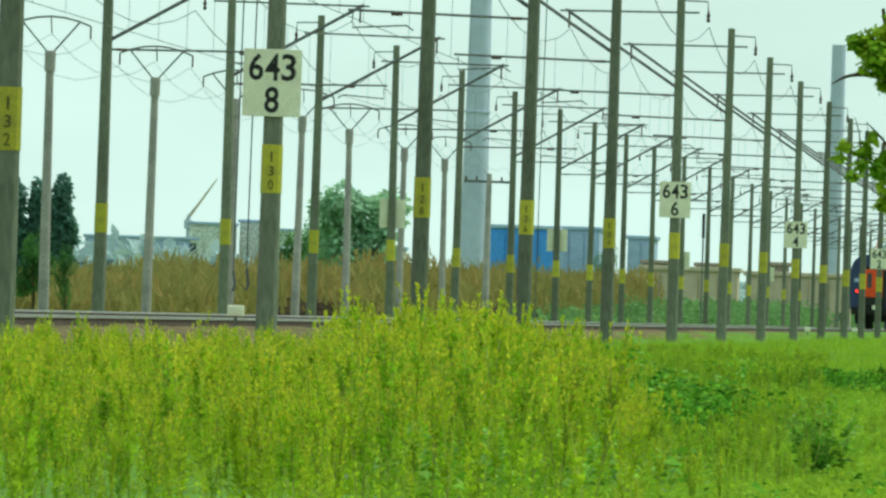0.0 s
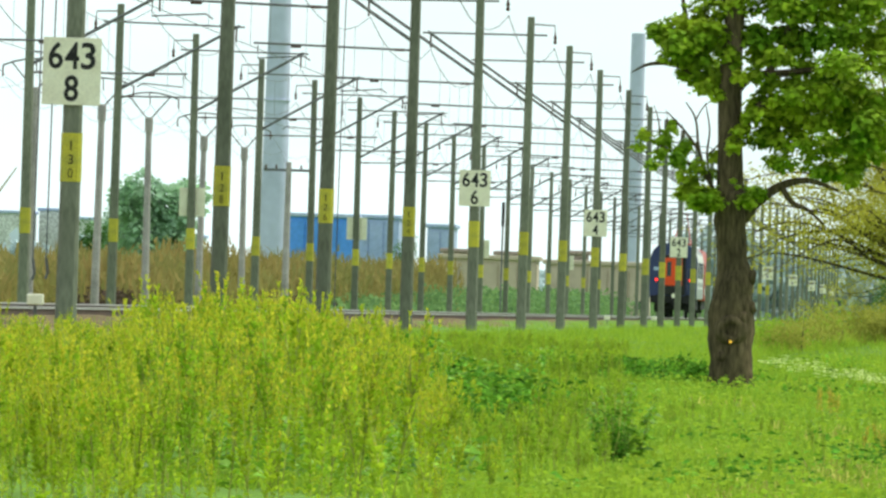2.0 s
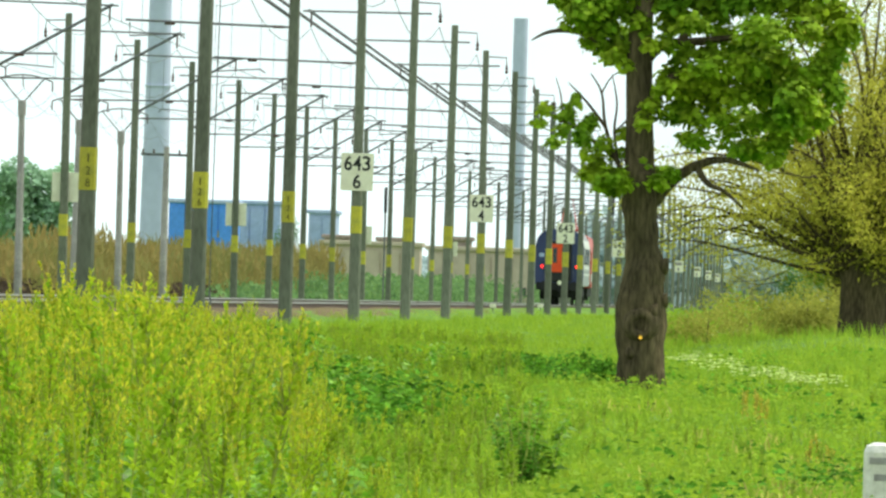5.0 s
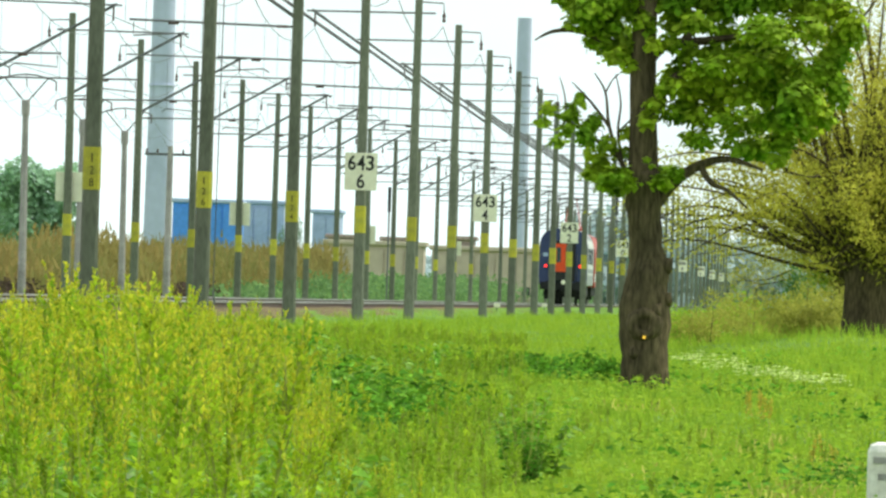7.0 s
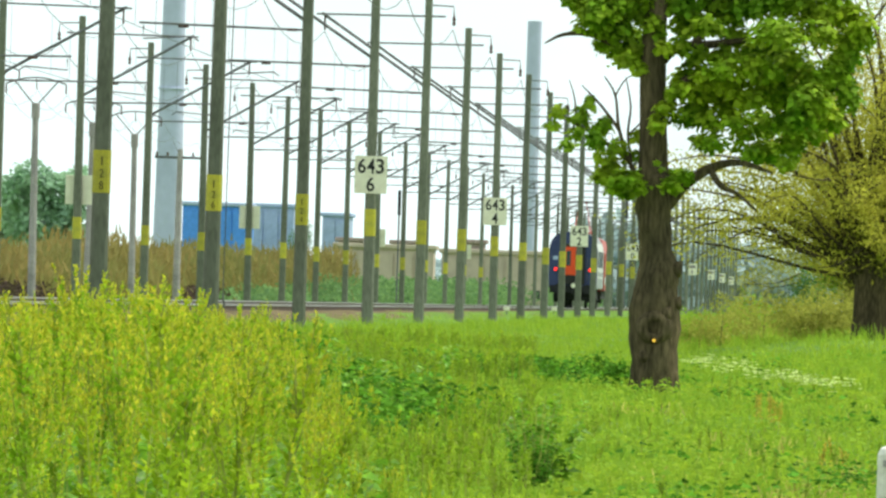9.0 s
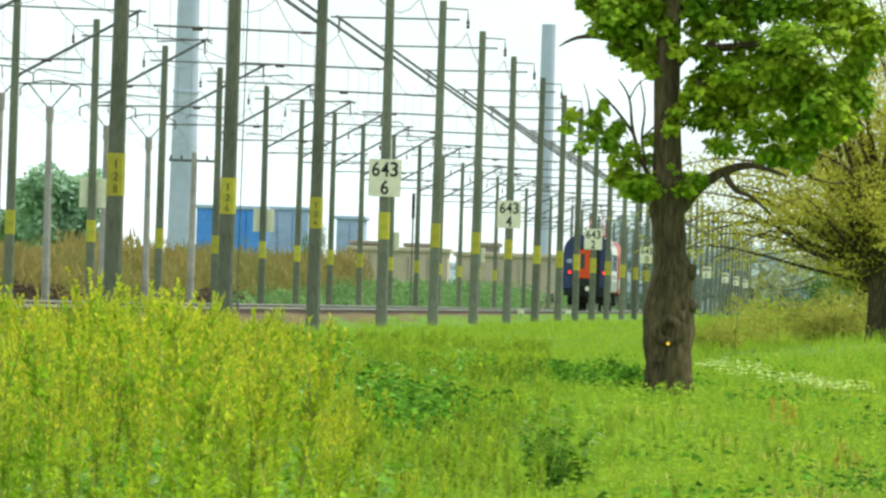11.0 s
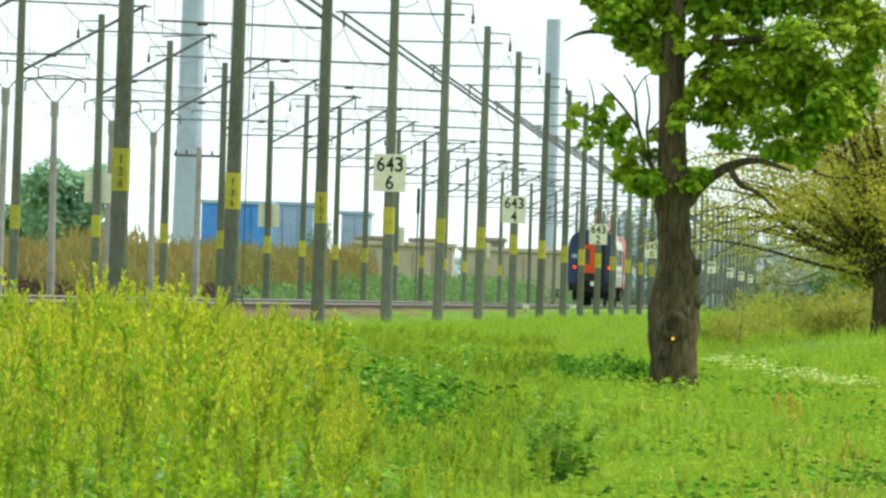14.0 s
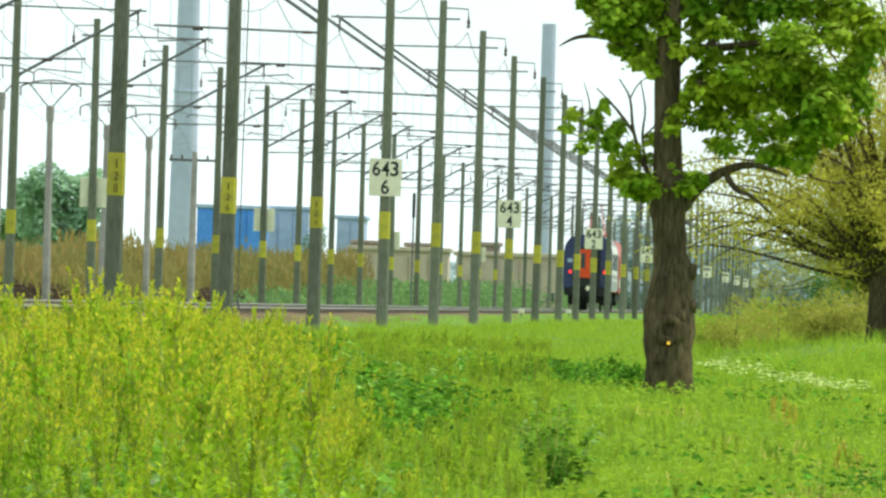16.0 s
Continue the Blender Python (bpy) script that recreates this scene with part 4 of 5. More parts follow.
meadow("dry_grass", 130, 104, 130, -0.003, 0.005, low_tufts, 0.9, [M_DRY], "straw-coloured dry grass near the marker stone", 29, 1.0, 0.3)
meadow("dry_grass", 120, 95, 170, -0.012, 0.01, low_tufts, 0.9, [M_DRY], "straw-coloured dry grass patches", 23, 1.0, 0.5)
meadow("meadow_herbs", 1500, 108, 275, -0.036, -0.017, herbs, 0.75, [M_GRASS, M_STEM, M_WEED], "patches of low green herbs in the meadow", 25, 1.0, 0.35, gap=(126, 160, -0.031, -0.0225))
meadow("meadow_herbs", 170, 100, 200, -0.014, 0.008, herbs, 0.5, [M_GRASS, M_STEM, M_GRASS], "scattered low herbs in the grass", 26, 1.0, 0.3)
meadow("embankment_grass", 1500, 150, 460, -0.085, -0.03, tufts, 0.6, [M_GRASS], "patchy grass at the foot of the embankment", 24)


# ---- broad-leaved plants ----
def dock_template(seed, height):
    rng = np.random.default_rng(seed)
    quads, kinds = [], []
    for j in range(46):
        t = rng.random() ** 0.8
        a = rng.uniform(0, 6.28)
        p = np.array([rng.normal(0, 0.10), rng.normal(0, 0.10), height * t])
        out = np.array([math.cos(a), math.sin(a), rng.uniform(-0.1, 0.7)])
        s = rng.uniform(0.06, 0.14)
        quads.append(leaf(rng, p, out, s, s * 0.55, 0.35))
        kinds.append(0)
    for _ in range(4):
        at = np.array([rng.normal(0, 0.08), rng.normal(0, 0.08), -0.02])
        quads.append(blade(at, (rng.normal(0, 0.3), rng.normal(0, 0.3)), height, 0.012, 0.05))
        kinds.append(1)
    return bundle(quads, kinds)


def shrub_template(seed, height):
    rng = np.random.default_rng(seed)
    quads, kinds = [], []
    for _ in range(5):
        lx, ly = rng.normal(0, 0.1), rng.normal(0, 0.1)
        quads.append([(-0.006, 0, -0.03), (0.006, 0, -0.03), (lx + 0.003, ly, height), (lx - 0.003, ly, height)])
        kinds.append(1)
        for _ in range(26):
            t = 0.12 + 0.88 * rng.random()
            a = rng.uniform(0, 6.28)
            size = (0.1 - 0.05 * t) * rng.uniform(0.6, 1.25)
            quads.append(leaf(rng, (lx * t, ly * t, height * t), (math.cos(a), math.sin(a), rng.uniform(-0.1, 0.7)), size, size * 0.5, 0.3))
            kinds.append(0)
    return bundle(quads, kinds)


docks = [dock_template(300 + i, 0.4) for i in range(5)]
shrubs = [shrub_template(330 + i, 0.5) for i in range(4)]
rng = np.random.default_rng(33)


def dock_patch(name, x, y, rx, ry, count, size, label, mats=None, plants=None):
    spots = []
    for _ in range(count):
        px, py = x + rng.normal(0, rx), y + rng.normal(0, ry)
        spots.append((px, py, float(ground(px, py)), rng.uniform(0, 6.28), size * rng.uniform(0.6, 1.25), 0))
    scatter(name, plants or docks, spots, mats or [M_DOCK, M_STEM], label, "weeds")


BROAD = [M_BROAD, M_STEM]
dock_patch("broadleaf_weeds", -5.1, 172, 0.3, 4, 14, 1.0, "dark green broad-leaved weeds in the grass")
dock_patch("broadleaf_weeds", -4.05, 151, 0.34, 6, 20, 0.95, "dark green broad-leaved weeds in the grass")
dock_patch("broadleaf_weeds", -3.65, 146, 0.32, 5, 18, 0.95, "dark green broad-leaved weeds in the grass")
dock_patch("broadleaf_weeds", -3.5, 138, 0.2, 3, 16, 0.9, "dark green broad-leaved weeds in the grass")
dock_patch("broadleaf_weeds", -3.35, 133, 0.13, 2, 10, 0.85, "dark green broad-leaved weeds in the grass")
dock_patch("broadleaf_weeds", -5.9, 190, 0.3, 4, 14, 1.1, "dark green broad-leaved weeds among tall weeds")
dock_patch("broadleaf_weeds", -3.7, 108, 0.4, 4, 46, 0.95, "leafy green weeds under the tall weeds", BROAD)
dock_patch("broadleaf_weeds", -4.2, 103, 0.35, 4, 40, 1.0, "leafy green weeds under the tall weeds", BROAD)
dock_patch("broadleaf_weeds", -4.2, 140, 0.4, 8, 30, 0.85, "leafy green weeds beside the tall weeds", BROAD)
dock_patch("broadleaf_weeds", -5.0, 176, 0.5, 8, 34, 0.85, "leafy green weeds beside the tall weeds", BROAD)
# Dark leaves massed here to imitate the band of shade beside the tree.
dock_patch("broadleaf_weeds", -3.5, 192, 0.7, 2.5, 80, 0.7, "leafy weeds with the tree's shade in their dark colour")
dock_patch("leafy_shrub", -1.92, 113, 0.1, 0.3, 7, 0.8, "small dark leafy shrub standing in the grass", None, shrubs)
dock_patch("leafy_shrub", -1.95, 114.5, 0.14, 0.3, 5, 1.15, "pale green leafy stems rising from a shrub", BROAD, shrubs)
rust = [(-0.52, 152), (-0.60, 153), (-0.66, 154), (-0.56, 155), (-0.48, 150), (-0.42, 149), (0.02, 128), (-0.05, 122), (0.1, 118)]
scatter("dry_dock_stalks", herbs, [(x, y, float(ground(x, y)), i * 1.3, 0.7, 0.05) for i, (x, y) in enumerate(rust)], [M_RUST, M_STEM, M_RUST], "rust-orange dry dock stalks in the grass", "weeds")
dock_patch("leafy_shrub", 0.12, 112, 0.1, 0.3, 9, 0.55, "small leafy plant beside the stone marker")


def flower_patch(x0, x1, y0, y1, count, seed):
    r = np.random.default_rng(seed)
    quads = []
    for _ in range(count):
        t = r.random()
        x = x0 + (x1 - x0) * t + r.normal(0, 0.13)
        y = y0 + (y1 - y0) * t + r.normal(0, 1.6)
        z = float(ground(x, y)) + 0.24 + r.normal(0, 0.025)
        for _ in range(9):
            a = r.uniform(0, 6.28)
            quads.append(leaf(r, np.array([x + r.normal(0, 0.022), y + r.normal(0, 0.022), z]), (math.cos(a), math.sin(a), 0.5), 0.028, 0.024))
    V, F, K = bundle(quads, [0] * len(quads))
    tagged(mesh_object("white_flowers", V, F, M_FLOWER), "cream-white flower heads in the meadow", "flowers", kind="stuff")


flower_patch(-1.65, 0.05, 208, 183, 230, 51)
flower_patch(-3.72, -3.55, 203, 201, 28, 52)
flower_patch(-1.7, -1.2, 285, 280, 40, 53)


# ---- bushes on the bank ----
def build_bush(x, y, w, h, mat, seed, label, size=0.07):
    rng = np.random.default_rng(seed)
    z = float(ground(x, y))
    bush = empty("bush", pose(x, y, z), label, "bush", "bank bushes")
    part("stem", tubed([(0, 0, -0.05), (0.03, 0.02, h * 0.7)], [0.02, 0.006], 5), M_BARK, bush)
    blobs = [(rng.normal(0, w * 0.28), rng.normal(0, w * 0.25), h * rng.uniform(0.25, 0.62), w * 0.2, w * 0.2, h * 0.3) for _ in range(9)]
    V, F, K = leaf_cloud(rng, blobs, 1500, size, size * 0.5, 0, 0.25)
    mesh_object("foliage", V, F, mat, bush)


for i, (x, y, w, h) in enumerate(((-1.75, 290, 1.5, 0.75), (-1.1, 275, 1.4, 0.75), (-0.6, 268, 1.3, 0.65), (-1.45, 300, 1.4, 0.85), (-0.2, 255, 1.0, 0.5), (-0.85, 320, 1.6, 1.0), (-2.2, 310, 1.2, 0.6), (0.1, 285, 1.2, 0.8), (-0.3, 300, 1.4, 0.9), (-2.15, 282, 1.3, 0.65), (-1.75, 272, 1.2, 0.6))):
    build_bush(x, y, w * 1.25, h * 1.3, M_BANK if i % 3 else M_GRASS, 60 + i, "low olive-green bush on the grassy bank")
build_bush(-0.55, 312, 0.9, 1.5, M_SHRUB, 73, "taller fresh green bush below the willow")
build_bush(-0.2, 330, 1.0, 1.7, M_GRASS, 74, "taller fresh green bush below the willow")
build_bush(-3.3, 196, 0.7, 0.4, M_DOCK, 71, "dark leafy bush near the tree trunk")
build_bush(-2.45, 192, 0.5, 0.45, M_DOCK, 72, "dark leafy bush near the tree trunk")


# ---- the roadside tree ----
def limb(parent, points, radii, name="limb", sides=10):
    """A branch smoothed through points."""
    pts = [Vector(p) for p in points]
    fine, rad = [], []
    for i in range(len(pts) - 1):
        a, b = pts[max(i - 1, 0)], pts[i]
        c, d = pts[i + 1], pts[min(i + 2, len(pts) - 1)]
        for j in range(4):
            t = j / 4
            fine.append(0.5 * (2 * b + (c - a) * t + (2 * a - 5 * b + 4 * c - d) * t * t + (3 * b - a - 3 * c + d) * t ** 3))
            rad.append(radii[i] * (1 - t) + radii[i + 1] * t)
    fine.append(pts[-1])
    rad.append(radii[-1])
    bm = tubed(fine, rad, sides)
    if sides > 10:
        for v in bm.verts:
            v.co += Vector((noise.noise(v.co * 6), noise.noise(v.co * 6 + Vector((9, 0, 0))), 0)) * 0.035
    return part(name, bm, M_BARK, parent, smooth=True)


def build_roadside_tree():
    x, y = -1.82, 180.0
    z = float(ground(x, y))
    tree = empty("roadside_tree", pose(x, y, z), "broad old tree with knotted brown bark and fresh green leaves", "tree")
    trunk = limb(tree, [(0, 0, -0.15), (0, 0, 0.08), (-0.02, 0, 0.5), (-0.02, 0, 0.9), (-0.01, 0, 1.15), (0.0, 0, 1.32), (-0.03, 0, 1.5), (-0.05, 0, 1.75), (-0.06, 0, 2.02), (-0.07, 0, 2.3)],
                 [0.30, 0.245, 0.25, 0.262, 0.225, 0.205, 0.178, 0.172, 0.195, 0.165], "trunk", 18)
    part("buttress", tubed([(0.20, -0.06, -0.1), (0.17, -0.04, 0.25), (0.12, 0, 0.6)], [0.1, 0.075, 0.03], 8), M_BARK, trunk, smooth=True)
    part("buttress", tubed([(-0.22, -0.06, -0.1), (-0.19, -0.04, 0.22), (-0.14, 0, 0.55)], [0.09, 0.07, 0.03], 8), M_BARK, trunk, smooth=True)
    for bx, bz, br in ((0.19, 1.33, 0.075), (-0.23, 0.9, 0.07), (0.21, 0.98, 0.06), (-0.19, 1.12, 0.055), (0.1, 0.86, 0.07), (-0.12, 0.42, 0.06)):
        lump = bmesh.new()
        bmesh.ops.create_icosphere(lump, subdivisions=2, radius=br)
        for v in lump.verts:
            v.co = Vector((v.co.x + bx, v.co.y - (0.06 if abs(bx) > 0.15 else 0.2), v.co.z * 1.25 + bz)) + Vector((noise.noise(v.co * 22), 0, noise.noise(v.co * 22 + Vector((5, 0, 0))))) * 0.025
        part("burr", lump, M_BARK, trunk, smooth=True)
    burr = part("knot", lathe([(0.02, 0.02), (0.06, -0.01), (0.10, -0.07), (0.15, -0.05), (0.18, 0.0), (0.2, 0.06)], 14, "y", (-0.02, -0.235, 0.72)), M_BARK, trunk, "knotted burr on the bark", smooth=True)
    part("reflector", lathe([(0.018, -0.32), (0.018, -0.255)], 10, "y", (-0.02, 0.0, 0.585)), M_MARKER, trunk, "small amber reflector, its shine set as emission")
    for pts, r in (
        ([(-0.08, 0, 2.2), (-0.10, 0, 2.8), (-0.12, 0.02, 3.4), (-0.10, 0.05, 4.2), (0.0, 0.1, 5.4)], [0.17, 0.145, 0.14, 0.12, 0.05]),
        ([(0.06, 0, 2.0), (0.24, -0.05, 2.2), (0.5, -0.1, 2.38), (0.8, -0.1, 2.45), (1.15, -0.05, 2.35)], [0.09, 0.06, 0.05, 0.035, 0.015]),
        ([(0.5, -0.1, 2.38), (0.62, -0.2, 2.2), (0.8, -0.2, 2.12), (1.0, -0.2, 1.95)], [0.04, 0.03, 0.022, 0.01]),
        ([(-0.05, 0, 3.48), (0.12, 0.0, 3.62), (0.45, 0.0, 3.66), (0.95, 0.05, 3.74)], [0.075, 0.055, 0.045, 0.02]),
        ([(0.0, 0, 3.0), (0.25, -0.1, 3.3), (0.6, -0.1, 3.35), (0.9, -0.1, 3.25)], [0.07, 0.05, 0.04, 0.02]),
        ([(-0.15, 0, 3.3), (-0.4, 0, 3.55), (-0.75, 0, 3.72), (-1.05, 0, 3.72), (-1.25, 0, 3.62)], [0.06, 0.042, 0.03, 0.02, 0.006]),
        ([(-0.12, 0, 2.1), (-0.3, -0.05, 2.35), (-0.45, -0.05, 2.75), (-0.5, -0.05, 3.1), (-0.62, -0.05, 3.3)], [0.04, 0.026, 0.018, 0.012, 0.006]),
        ([(-0.35, -0.05, 2.45), (-0.6, 0, 2.62), (-0.9, 0, 2.8), (-1.2, 0, 2.9)], [0.03, 0.022, 0.014, 0.006]),
        ([(-0.45, -0.05, 2.75), (-0.65, 0, 3.0), (-0.85, 0, 3.2)], [0.02, 0.014, 0.005]),
        ([(-0.9, 0, 2.8), (-0.92, 0, 3.05), (-0.98, 0, 3.25)], [0.012, 0.008, 0.004]),
        ([(-0.3, -0.05, 2.35), (-0.36, 0.05, 2.7), (-0.34, 0.05, 3.0), (-0.4, 0.05, 3.3)], [0.018, 0.014, 0.01, 0.005]),
        ([(-0.36, 0.05, 2.7), (-0.22, 0.05, 2.85), (-0.14, 0.05, 3.05)], [0.012, 0.008, 0.004]),
        ([(-0.5, -0.05, 3.1), (-0.42, 0, 3.25), (-0.3, 0, 3.35)], [0.01, 0.007, 0.004]),
        ([(-0.6, 0, 2.62), (-0.75, 0.05, 2.75), (-0.8, 0.05, 2.95)], [0.012, 0.008, 0.004]),
        ([(-0.9, 0, 2.8), (-1.0, 0.05, 2.7), (-1.14, 0.05, 2.74)], [0.01, 0.007, 0.004]),
        ([(-0.5, 0, 3.6), (-0.6, 0.1, 4.0), (-0.7, 0.1, 4.5)], [0.05, 0.04, 0.02]),
        ([(0.3, 0.0, 3.65), (0.5, 0.1, 4.1), (0.7, 0.1, 4.8)], [0.05, 0.04, 0.02]),
    ):
        limb(tree, pts, r)
    rng = np.random.default_rng(77)
    # sprays of foliage: centre across and up, half width, half height, depth
    east = [(0.30, 2.95, 0.27, 0.13), (0.62, 2.92, 0.28, 0.15), (0.95, 2.85, 0.28, 0.16), (1.28, 2.92, 0.27, 0.16), (0.12, 3.13, 0.18, 0.1), (0.45, 3.14, 0.26, 0.12), (0.8, 3.16, 0.3, 0.15), (1.15, 3.18, 0.3, 0.17), (1.5, 3.1, 0.28, 0.2),
            (0.5, 2.68, 0.2, 0.11), (0.78, 2.62, 0.22, 0.11), (1.05, 2.6, 0.22, 0.12), (1.35, 2.68, 0.2, 0.13), (1.55, 2.82, 0.2, 0.15), (0.62, 3.42, 0.2, 0.1), (0.95, 3.46, 0.28, 0.14), (1.3, 3.48, 0.3, 0.18), (1.66, 3.4, 0.26, 0.2), (1.9, 3.2, 0.14, 0.2),
            (0.78, 3.78, 0.22, 0.12), (1.12, 3.8, 0.3, 0.16), (1.5, 3.8, 0.3, 0.2), (1.84, 3.66, 0.22, 0.22), (0.42, 3.86, 0.22, 0.1), (2.0, 3.9, 0.2, 0.25), (1.28, 2.5, 0.16, 0.1), (1.75, 2.95, 0.14, 0.14), (0.3, 3.42, 0.16, 0.08), (0.62, 3.6, 0.16, 0.09), (0.9, 3.62, 0.22, 0.1), (1.2, 3.64, 0.26, 0.11), (1.5, 3.58, 0.26, 0.12), (0.16, 3.66, 0.12, 0.09), (0.44, 3.5, 0.14, 0.07), (1.75, 3.5, 0.2, 0.14), (0.95, 3.3, 0.28, 0.1), (0.55, 3.28, 0.2, 0.09), (1.4, 3.3, 0.28, 0.12), (0.24, 3.8, 0.15, 0.08)]
    west = [(-0.38, 2.25, 0.2, 0.11), (-0.2, 2.2, 0.2, 0.1), (-0.52, 2.4, 0.13, 0.09), (-0.45, 2.58, 0.1, 0.07), (-0.7, 2.66, 0.12, 0.09), (-0.62, 2.82, 0.1, 0.07), (-0.86, 2.9, 0.1, 0.08), (-0.9, 2.72, 0.09, 0.07), (-1.08, 2.92, 0.09, 0.07), (-1.15, 2.76, 0.08, 0.08),
            (-1.0, 2.6, 0.08, 0.06), (-0.76, 3.02, 0.07, 0.05), (-0.25, 2.72, 0.08, 0.07), (-0.33, 2.5, 0.07, 0.06), (0.06, 2.26, 0.16, 0.1), (0.18, 2.32, 0.1, 0.07), (-0.05, 2.36, 0.12, 0.08), (-0.58, 2.28, 0.14, 0.08), (-0.48, 2.16, 0.12, 0.07), (-0.3, 2.13, 0.14, 0.07), (-0.66, 2.5, 0.08, 0.06)]
    high = [(-0.42, 3.5, 0.2, 0.12), (-0.22, 3.4, 0.14, 0.1), (-0.6, 3.64, 0.18, 0.12), (-0.3, 3.7, 0.22, 0.13), (-0.78, 3.86, 0.18, 0.14), (-0.52, 3.94, 0.22, 0.15), (-0.22, 4.0, 0.2, 0.14), (-0.95, 4.1, 0.18, 0.14), (0.12, 4.1, 0.24, 0.14), (0.5, 4.12, 0.26, 0.14), (-0.6, 4.25, 0.3, 0.2),
            (0.9, 4.12, 0.3, 0.16), (1.3, 4.15, 0.32, 0.2), (1.7, 4.1, 0.3, 0.22), (-0.2, 4.4, 0.4, 0.22), (0.5, 4.45, 0.45, 0.22), (1.1, 4.5, 0.45, 0.25), (0.0, 4.9, 0.6, 0.35), (0.8, 4.9, 0.6, 0.3), (1.6, 4.5, 0.35, 0.25), (0.2, 3.96, 0.22, 0.13), (0.34, 3.58, 0.15, 0.08), (-0.36, 3.6, 0.2, 0.1), (-0.14, 3.86, 0.16, 0.12), (-0.52, 3.78, 0.22, 0.12), (0.2, 3.32, 0.15, 0.09), (0.7, 3.98, 0.26, 0.13), (-0.7, 4.0, 0.24, 0.14), (0.24, 2.3, 0.13, 0.07), (-0.14, 2.1, 0.13, 0.06), (-0.4, 4.15, 0.3, 0.15)]
    front = [(-0.06, 2.85, 0.09, 0.08), (0.02, 3.0, 0.12, 0.08), (0.16, 3.2, 0.16, 0.1), (0.42, 3.3, 0.18, 0.1), (-0.02, 3.62, 0.1, 0.08), (-0.1, 2.42, 0.1, 0.08), (-0.12, 2.2, 0.15, 0.08), (0.1, 2.22, 0.13, 0.08), (-0.28, 2.26, 0.12, 0.08)]
    sprays = [(u, rng.normal(0, 0.28), v, ru, max(0.13, ru * 0.9), rv) for u, v, ru, rv in east + west + high]
    sprays += [(u, -0.34, v, ru, 0.12, rv) for u, v, ru, rv in front]
    quads = []
    total = sum(q[3] * (q[4] + q[5]) for q in sprays)
    for x, y, z, rx, ry, rz in sprays:
        for _ in range(max(40, int(35000 * rx * (ry + rz) / total))):
            d = Vector(rng.normal(size=3)).normalized()
            r = (0.35 + 0.65 * rng.random() ** 0.6) * (1 + 0.3 * noise.noise(Vector((d.x * 2 + x * 5, d.y * 2, d.z * 2 + z * 5))))
            p = Vector((x + d.x * r * rx, y + d.y * r * ry, z + d.z * r * rz - 0.05 * d.x * d.x * r))
            if noise.noise(p * 2.9 + Vector((4, 0, 0))) < -0.25 + 0.1 * rng.random():
                continue
            up = (d * 0.7 + Vector((0, 0, 0.75)) + Vector(rng.normal(size=3)) * 0.38).normalized()
            along = up.cross(Vector(rng.normal(size=3))).normalized()
            side = up.cross(along)
            size = 0.088 * rng.uniform(0.6, 1.25)
            quads.append([tuple(p), tuple(p + along * size * 0.5 + side * size * 0.42 - up * size * 0.08), tuple(p + along * size - up * size * 0.22), tuple(p + along * size * 0.5 - side * size * 0.42 - up * size * 0.08)])
    V, F, K = bundle(quads, [0] * len(quads))
    mesh_object("crown", V, F, M_LEAF, tree, "fresh green broad leaves")


build_roadside_tree()


# ---- the willow behind ----
def build_willow(x, y, seed, scale, label):
    rng = np.random.default_rng(seed)
    z = float(ground(x, y))
    tree = empty("pollard_willow", pose(x, y, z), label, "tree", "pollard willows")
    limb(tree, [(0, 0, -0.2), (0, 0, 0.2), (0.02, 0, 0.8 * scale), (0.05, 0, 1.3 * scale)], [0.40 * scale, 0.34 * scale, 0.33 * scale, 0.42 * scale], "trunk", 16)
    quads = []
    for i in range(210):
        a = rng.uniform(0, 6.28)
        reach = rng.uniform(0.8, 3.9) * scale
        rise = rng.uniform(-0.1, 6.8) * scale * max(0.2, 1.12 - 0.23 * reach)
        start = rng.uniform(0.9, 1.3) * scale
        pts = [(0.05 + 0.25 * math.cos(a) * scale, 0.25 * math.sin(a) * scale, start)]
        for t in (0.35, 0.7, 1.0):
            sag = 0.35 * scale * t * t * rng.uniform(0.2, 1.2)
            pts.append((reach * math.cos(a) * t + rng.normal(0, 0.2), reach * math.sin(a) * t + rng.normal(0, 0.2), start + rise * t ** 0.75 - sag + 0.35 * scale * math.sin(t * 2.6) + rng.normal(0, 0.16)))
        if i < 96:
            limb(tree, pts, [0.055 * scale, 0.028 * scale, 0.014 * scale, 0.005], sides=5)
        for _ in range(200):
            t = rng.uniform(0.12, 1.0) ** 0.8 * 3
            k = min(2, int(t))
            p = np.array(pts[k]) * (1 - (t - k)) + np.array(pts[k + 1]) * (t - k) + rng.normal(0, 0.13 * scale, 3)
            quads.append(leaf(rng, p, rng.normal(size=3) + np.array([0, 0, 0.3]), 0.08 * rng.uniform(0.6, 1.3), 0.038))
    V, F, K = bundle(quads, [0] * len(quads))
    mesh_object("crown", V, F, M_WILLOW, tree, "sparse yellow-green young foliage")


build_willow(0.62, 258, 81, 1.0, "gnarled pollard willow with sparse yellow-green foliage")
build_willow(1.4, 330, 82, 1.1, "further pollard willow with yellow-green foliage")
build_willow(0.6, 470, 83, 1.0, "further pollard willow with yellow-green foliage")


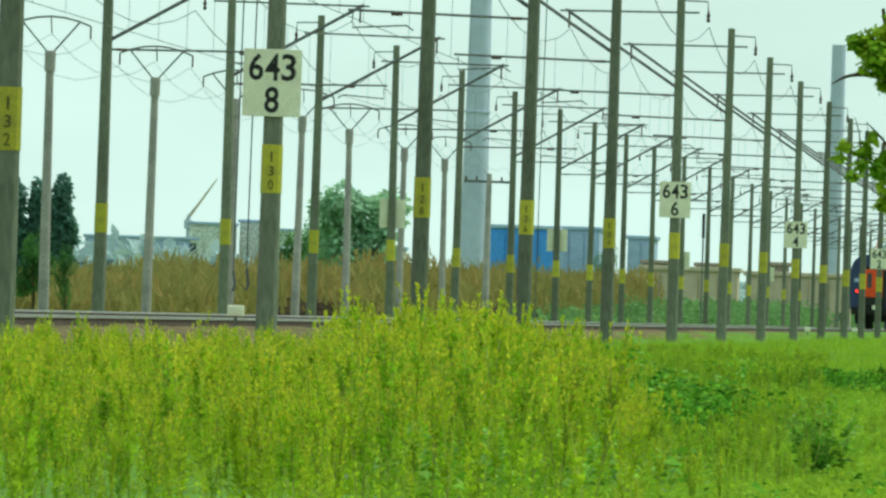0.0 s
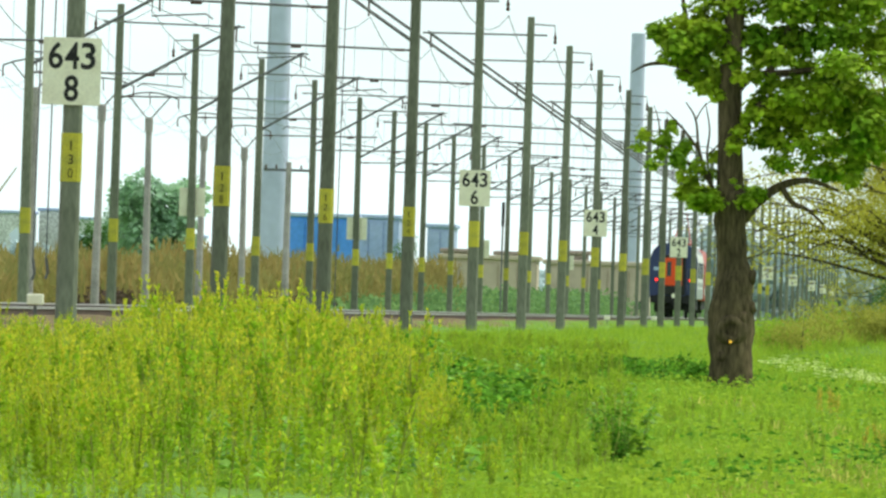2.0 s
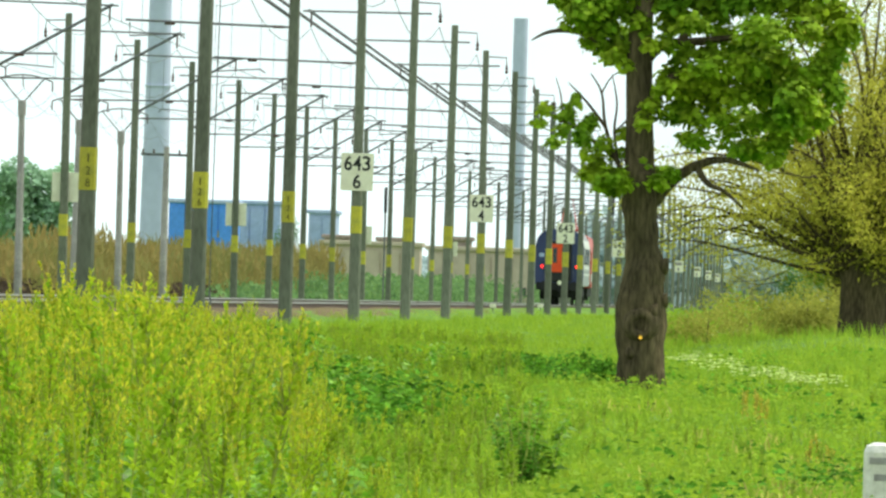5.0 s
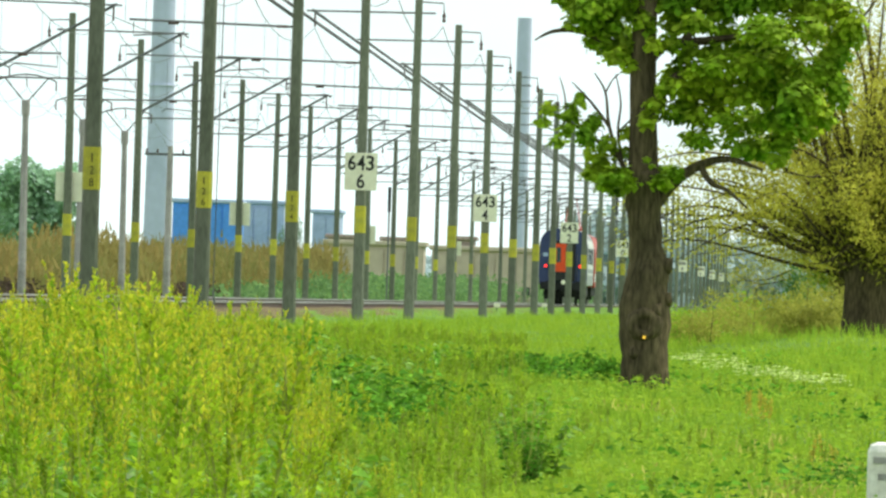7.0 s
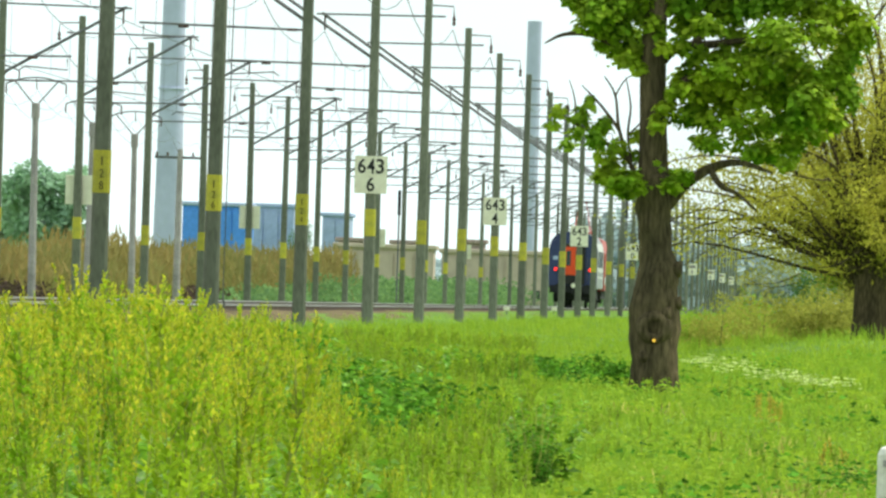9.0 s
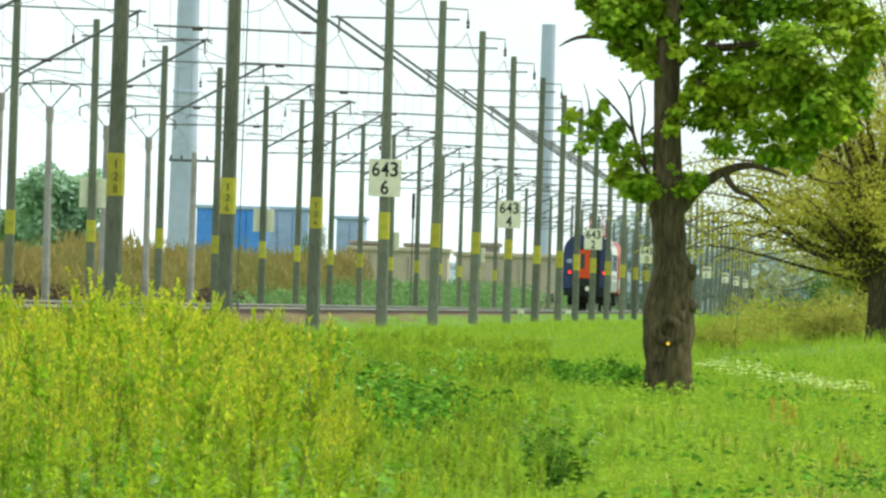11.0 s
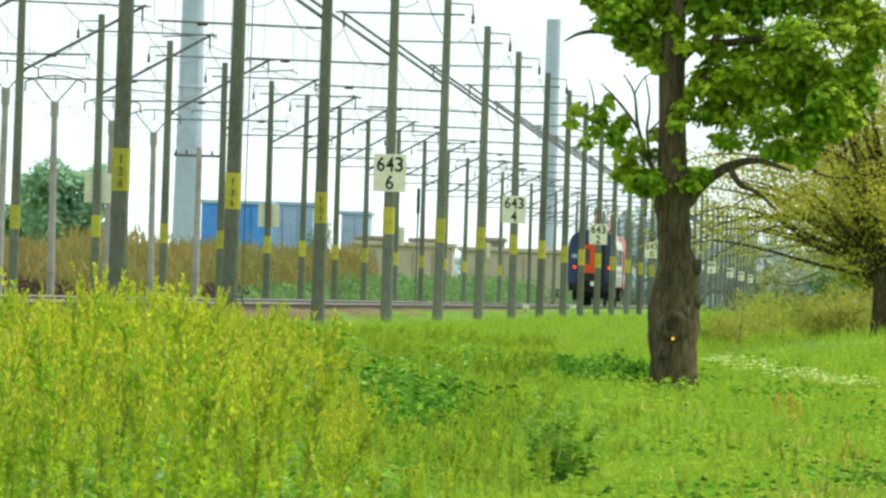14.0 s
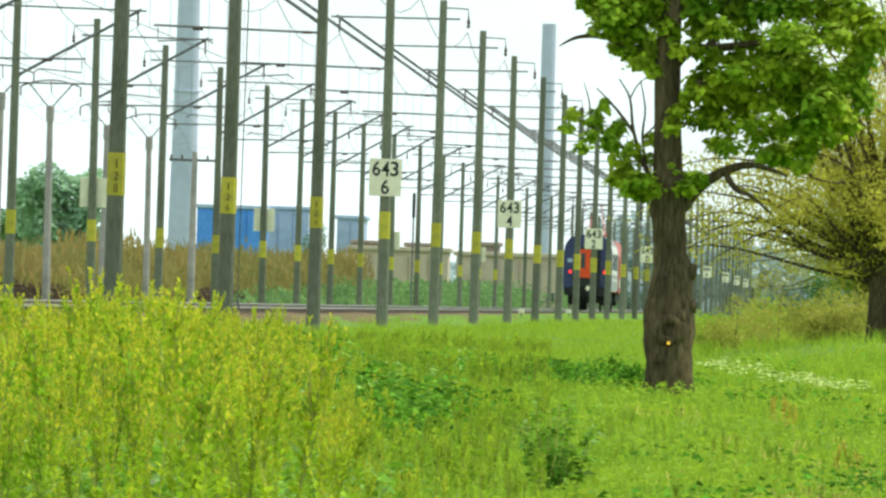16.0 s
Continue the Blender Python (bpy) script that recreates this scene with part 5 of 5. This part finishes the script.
# ---- small things ----
def build_stone():
    x, y = 0.42, 105.0
    z = float(ground(x, y))
    stone = empty("road_marker_stone", pose(x, y, z), "white painted road marker stone standing in the grass", "marker stone")
    bm = boxed(-0.125, 0.125, -0.09, 0.09, -0.1, 0.46, bevel=0.06)
    part("body", bm, M_STONE, stone)
    part("lettering_bar", boxed(-0.09, 0.09, -0.094, -0.088, 0.33, 0.37), M_PALE_CONCRETE, stone)
    part("lettering_bar", boxed(-0.06, 0.04, -0.094, -0.088, 0.23, 0.27), M_PALE_CONCRETE, stone)


build_stone()


def build_box(x, y, z):
    b = empty("trackside_box", pose(x, y, z), "small pale grey trackside cable box on a stake", "cable box")
    part("stake", tubed([(0, 0, -0.45), (0, 0, 0.2)], 0.025), M_STEEL, b)
    part("case", boxed(-0.12, 0.12, -0.09, 0.09, 0.16, 0.32, bevel=0.02), M_PLATE, b)


build_box(-12.75, 237, 1.1)
build_box(-12.6, 672, 0.95)
build_box(-12.6, 786, 0.95)


def build_tension_cable(x, y, z0, label):
    c = empty("tension_cable", pose(x, y, 0), label, "cable", "tension cables")
    part("cable", tubed([(0, 0, z0 + 0.3), (0.02, 0, 5), (0.06, 0, 9.6)], 0.011, 4), M_WIRE, c)
    part("arm", tubed([(0.06, 0, 9.55), (LINE_RIGHT - x, 0, 9.5)], 0.02, 5), M_STEEL, c)
    part("hook", tubed([(0, 0, z0), (0.03, 0, z0 + 0.1), (0, 0, z0 + 0.3)], 0.022, 5), M_STEEL, c)


build_tension_cable(-12.52, mast_y(0), 1.62, "loose grey cable hanging beside a mast")
build_tension_cable(-12.33, mast_y(0), 1.64, "loose grey cable hanging beside a mast")
build_tension_cable(-11.78, mast_y(2), 1.15, "loose grey cable hanging beside a mast")


def build_signal(x, y, h):
    s = empty("railway_signal", pose(x, y, 0.95), "dark railway signal on a slim post", "signal", "signals")
    part("post", tubed([(0, 0, -0.1), (0, 0, h)], 0.06, 8), M_STEEL, s)
    part("head", boxed(-0.1, 0.1, -0.1, 0.08, h - 1.6, h, bevel=0.03), M_BLACK, s)
    for z in (0.35, 0.75, 1.1):
        part("hood", lathe([(0.08, -0.24), (0.08, -0.1)], 10, "y", (0, 0, h - z)), M_BLACK, s)


build_signal(-28.0, 1115, 7.4)
build_signal(-17.2, 1430, 9.2)
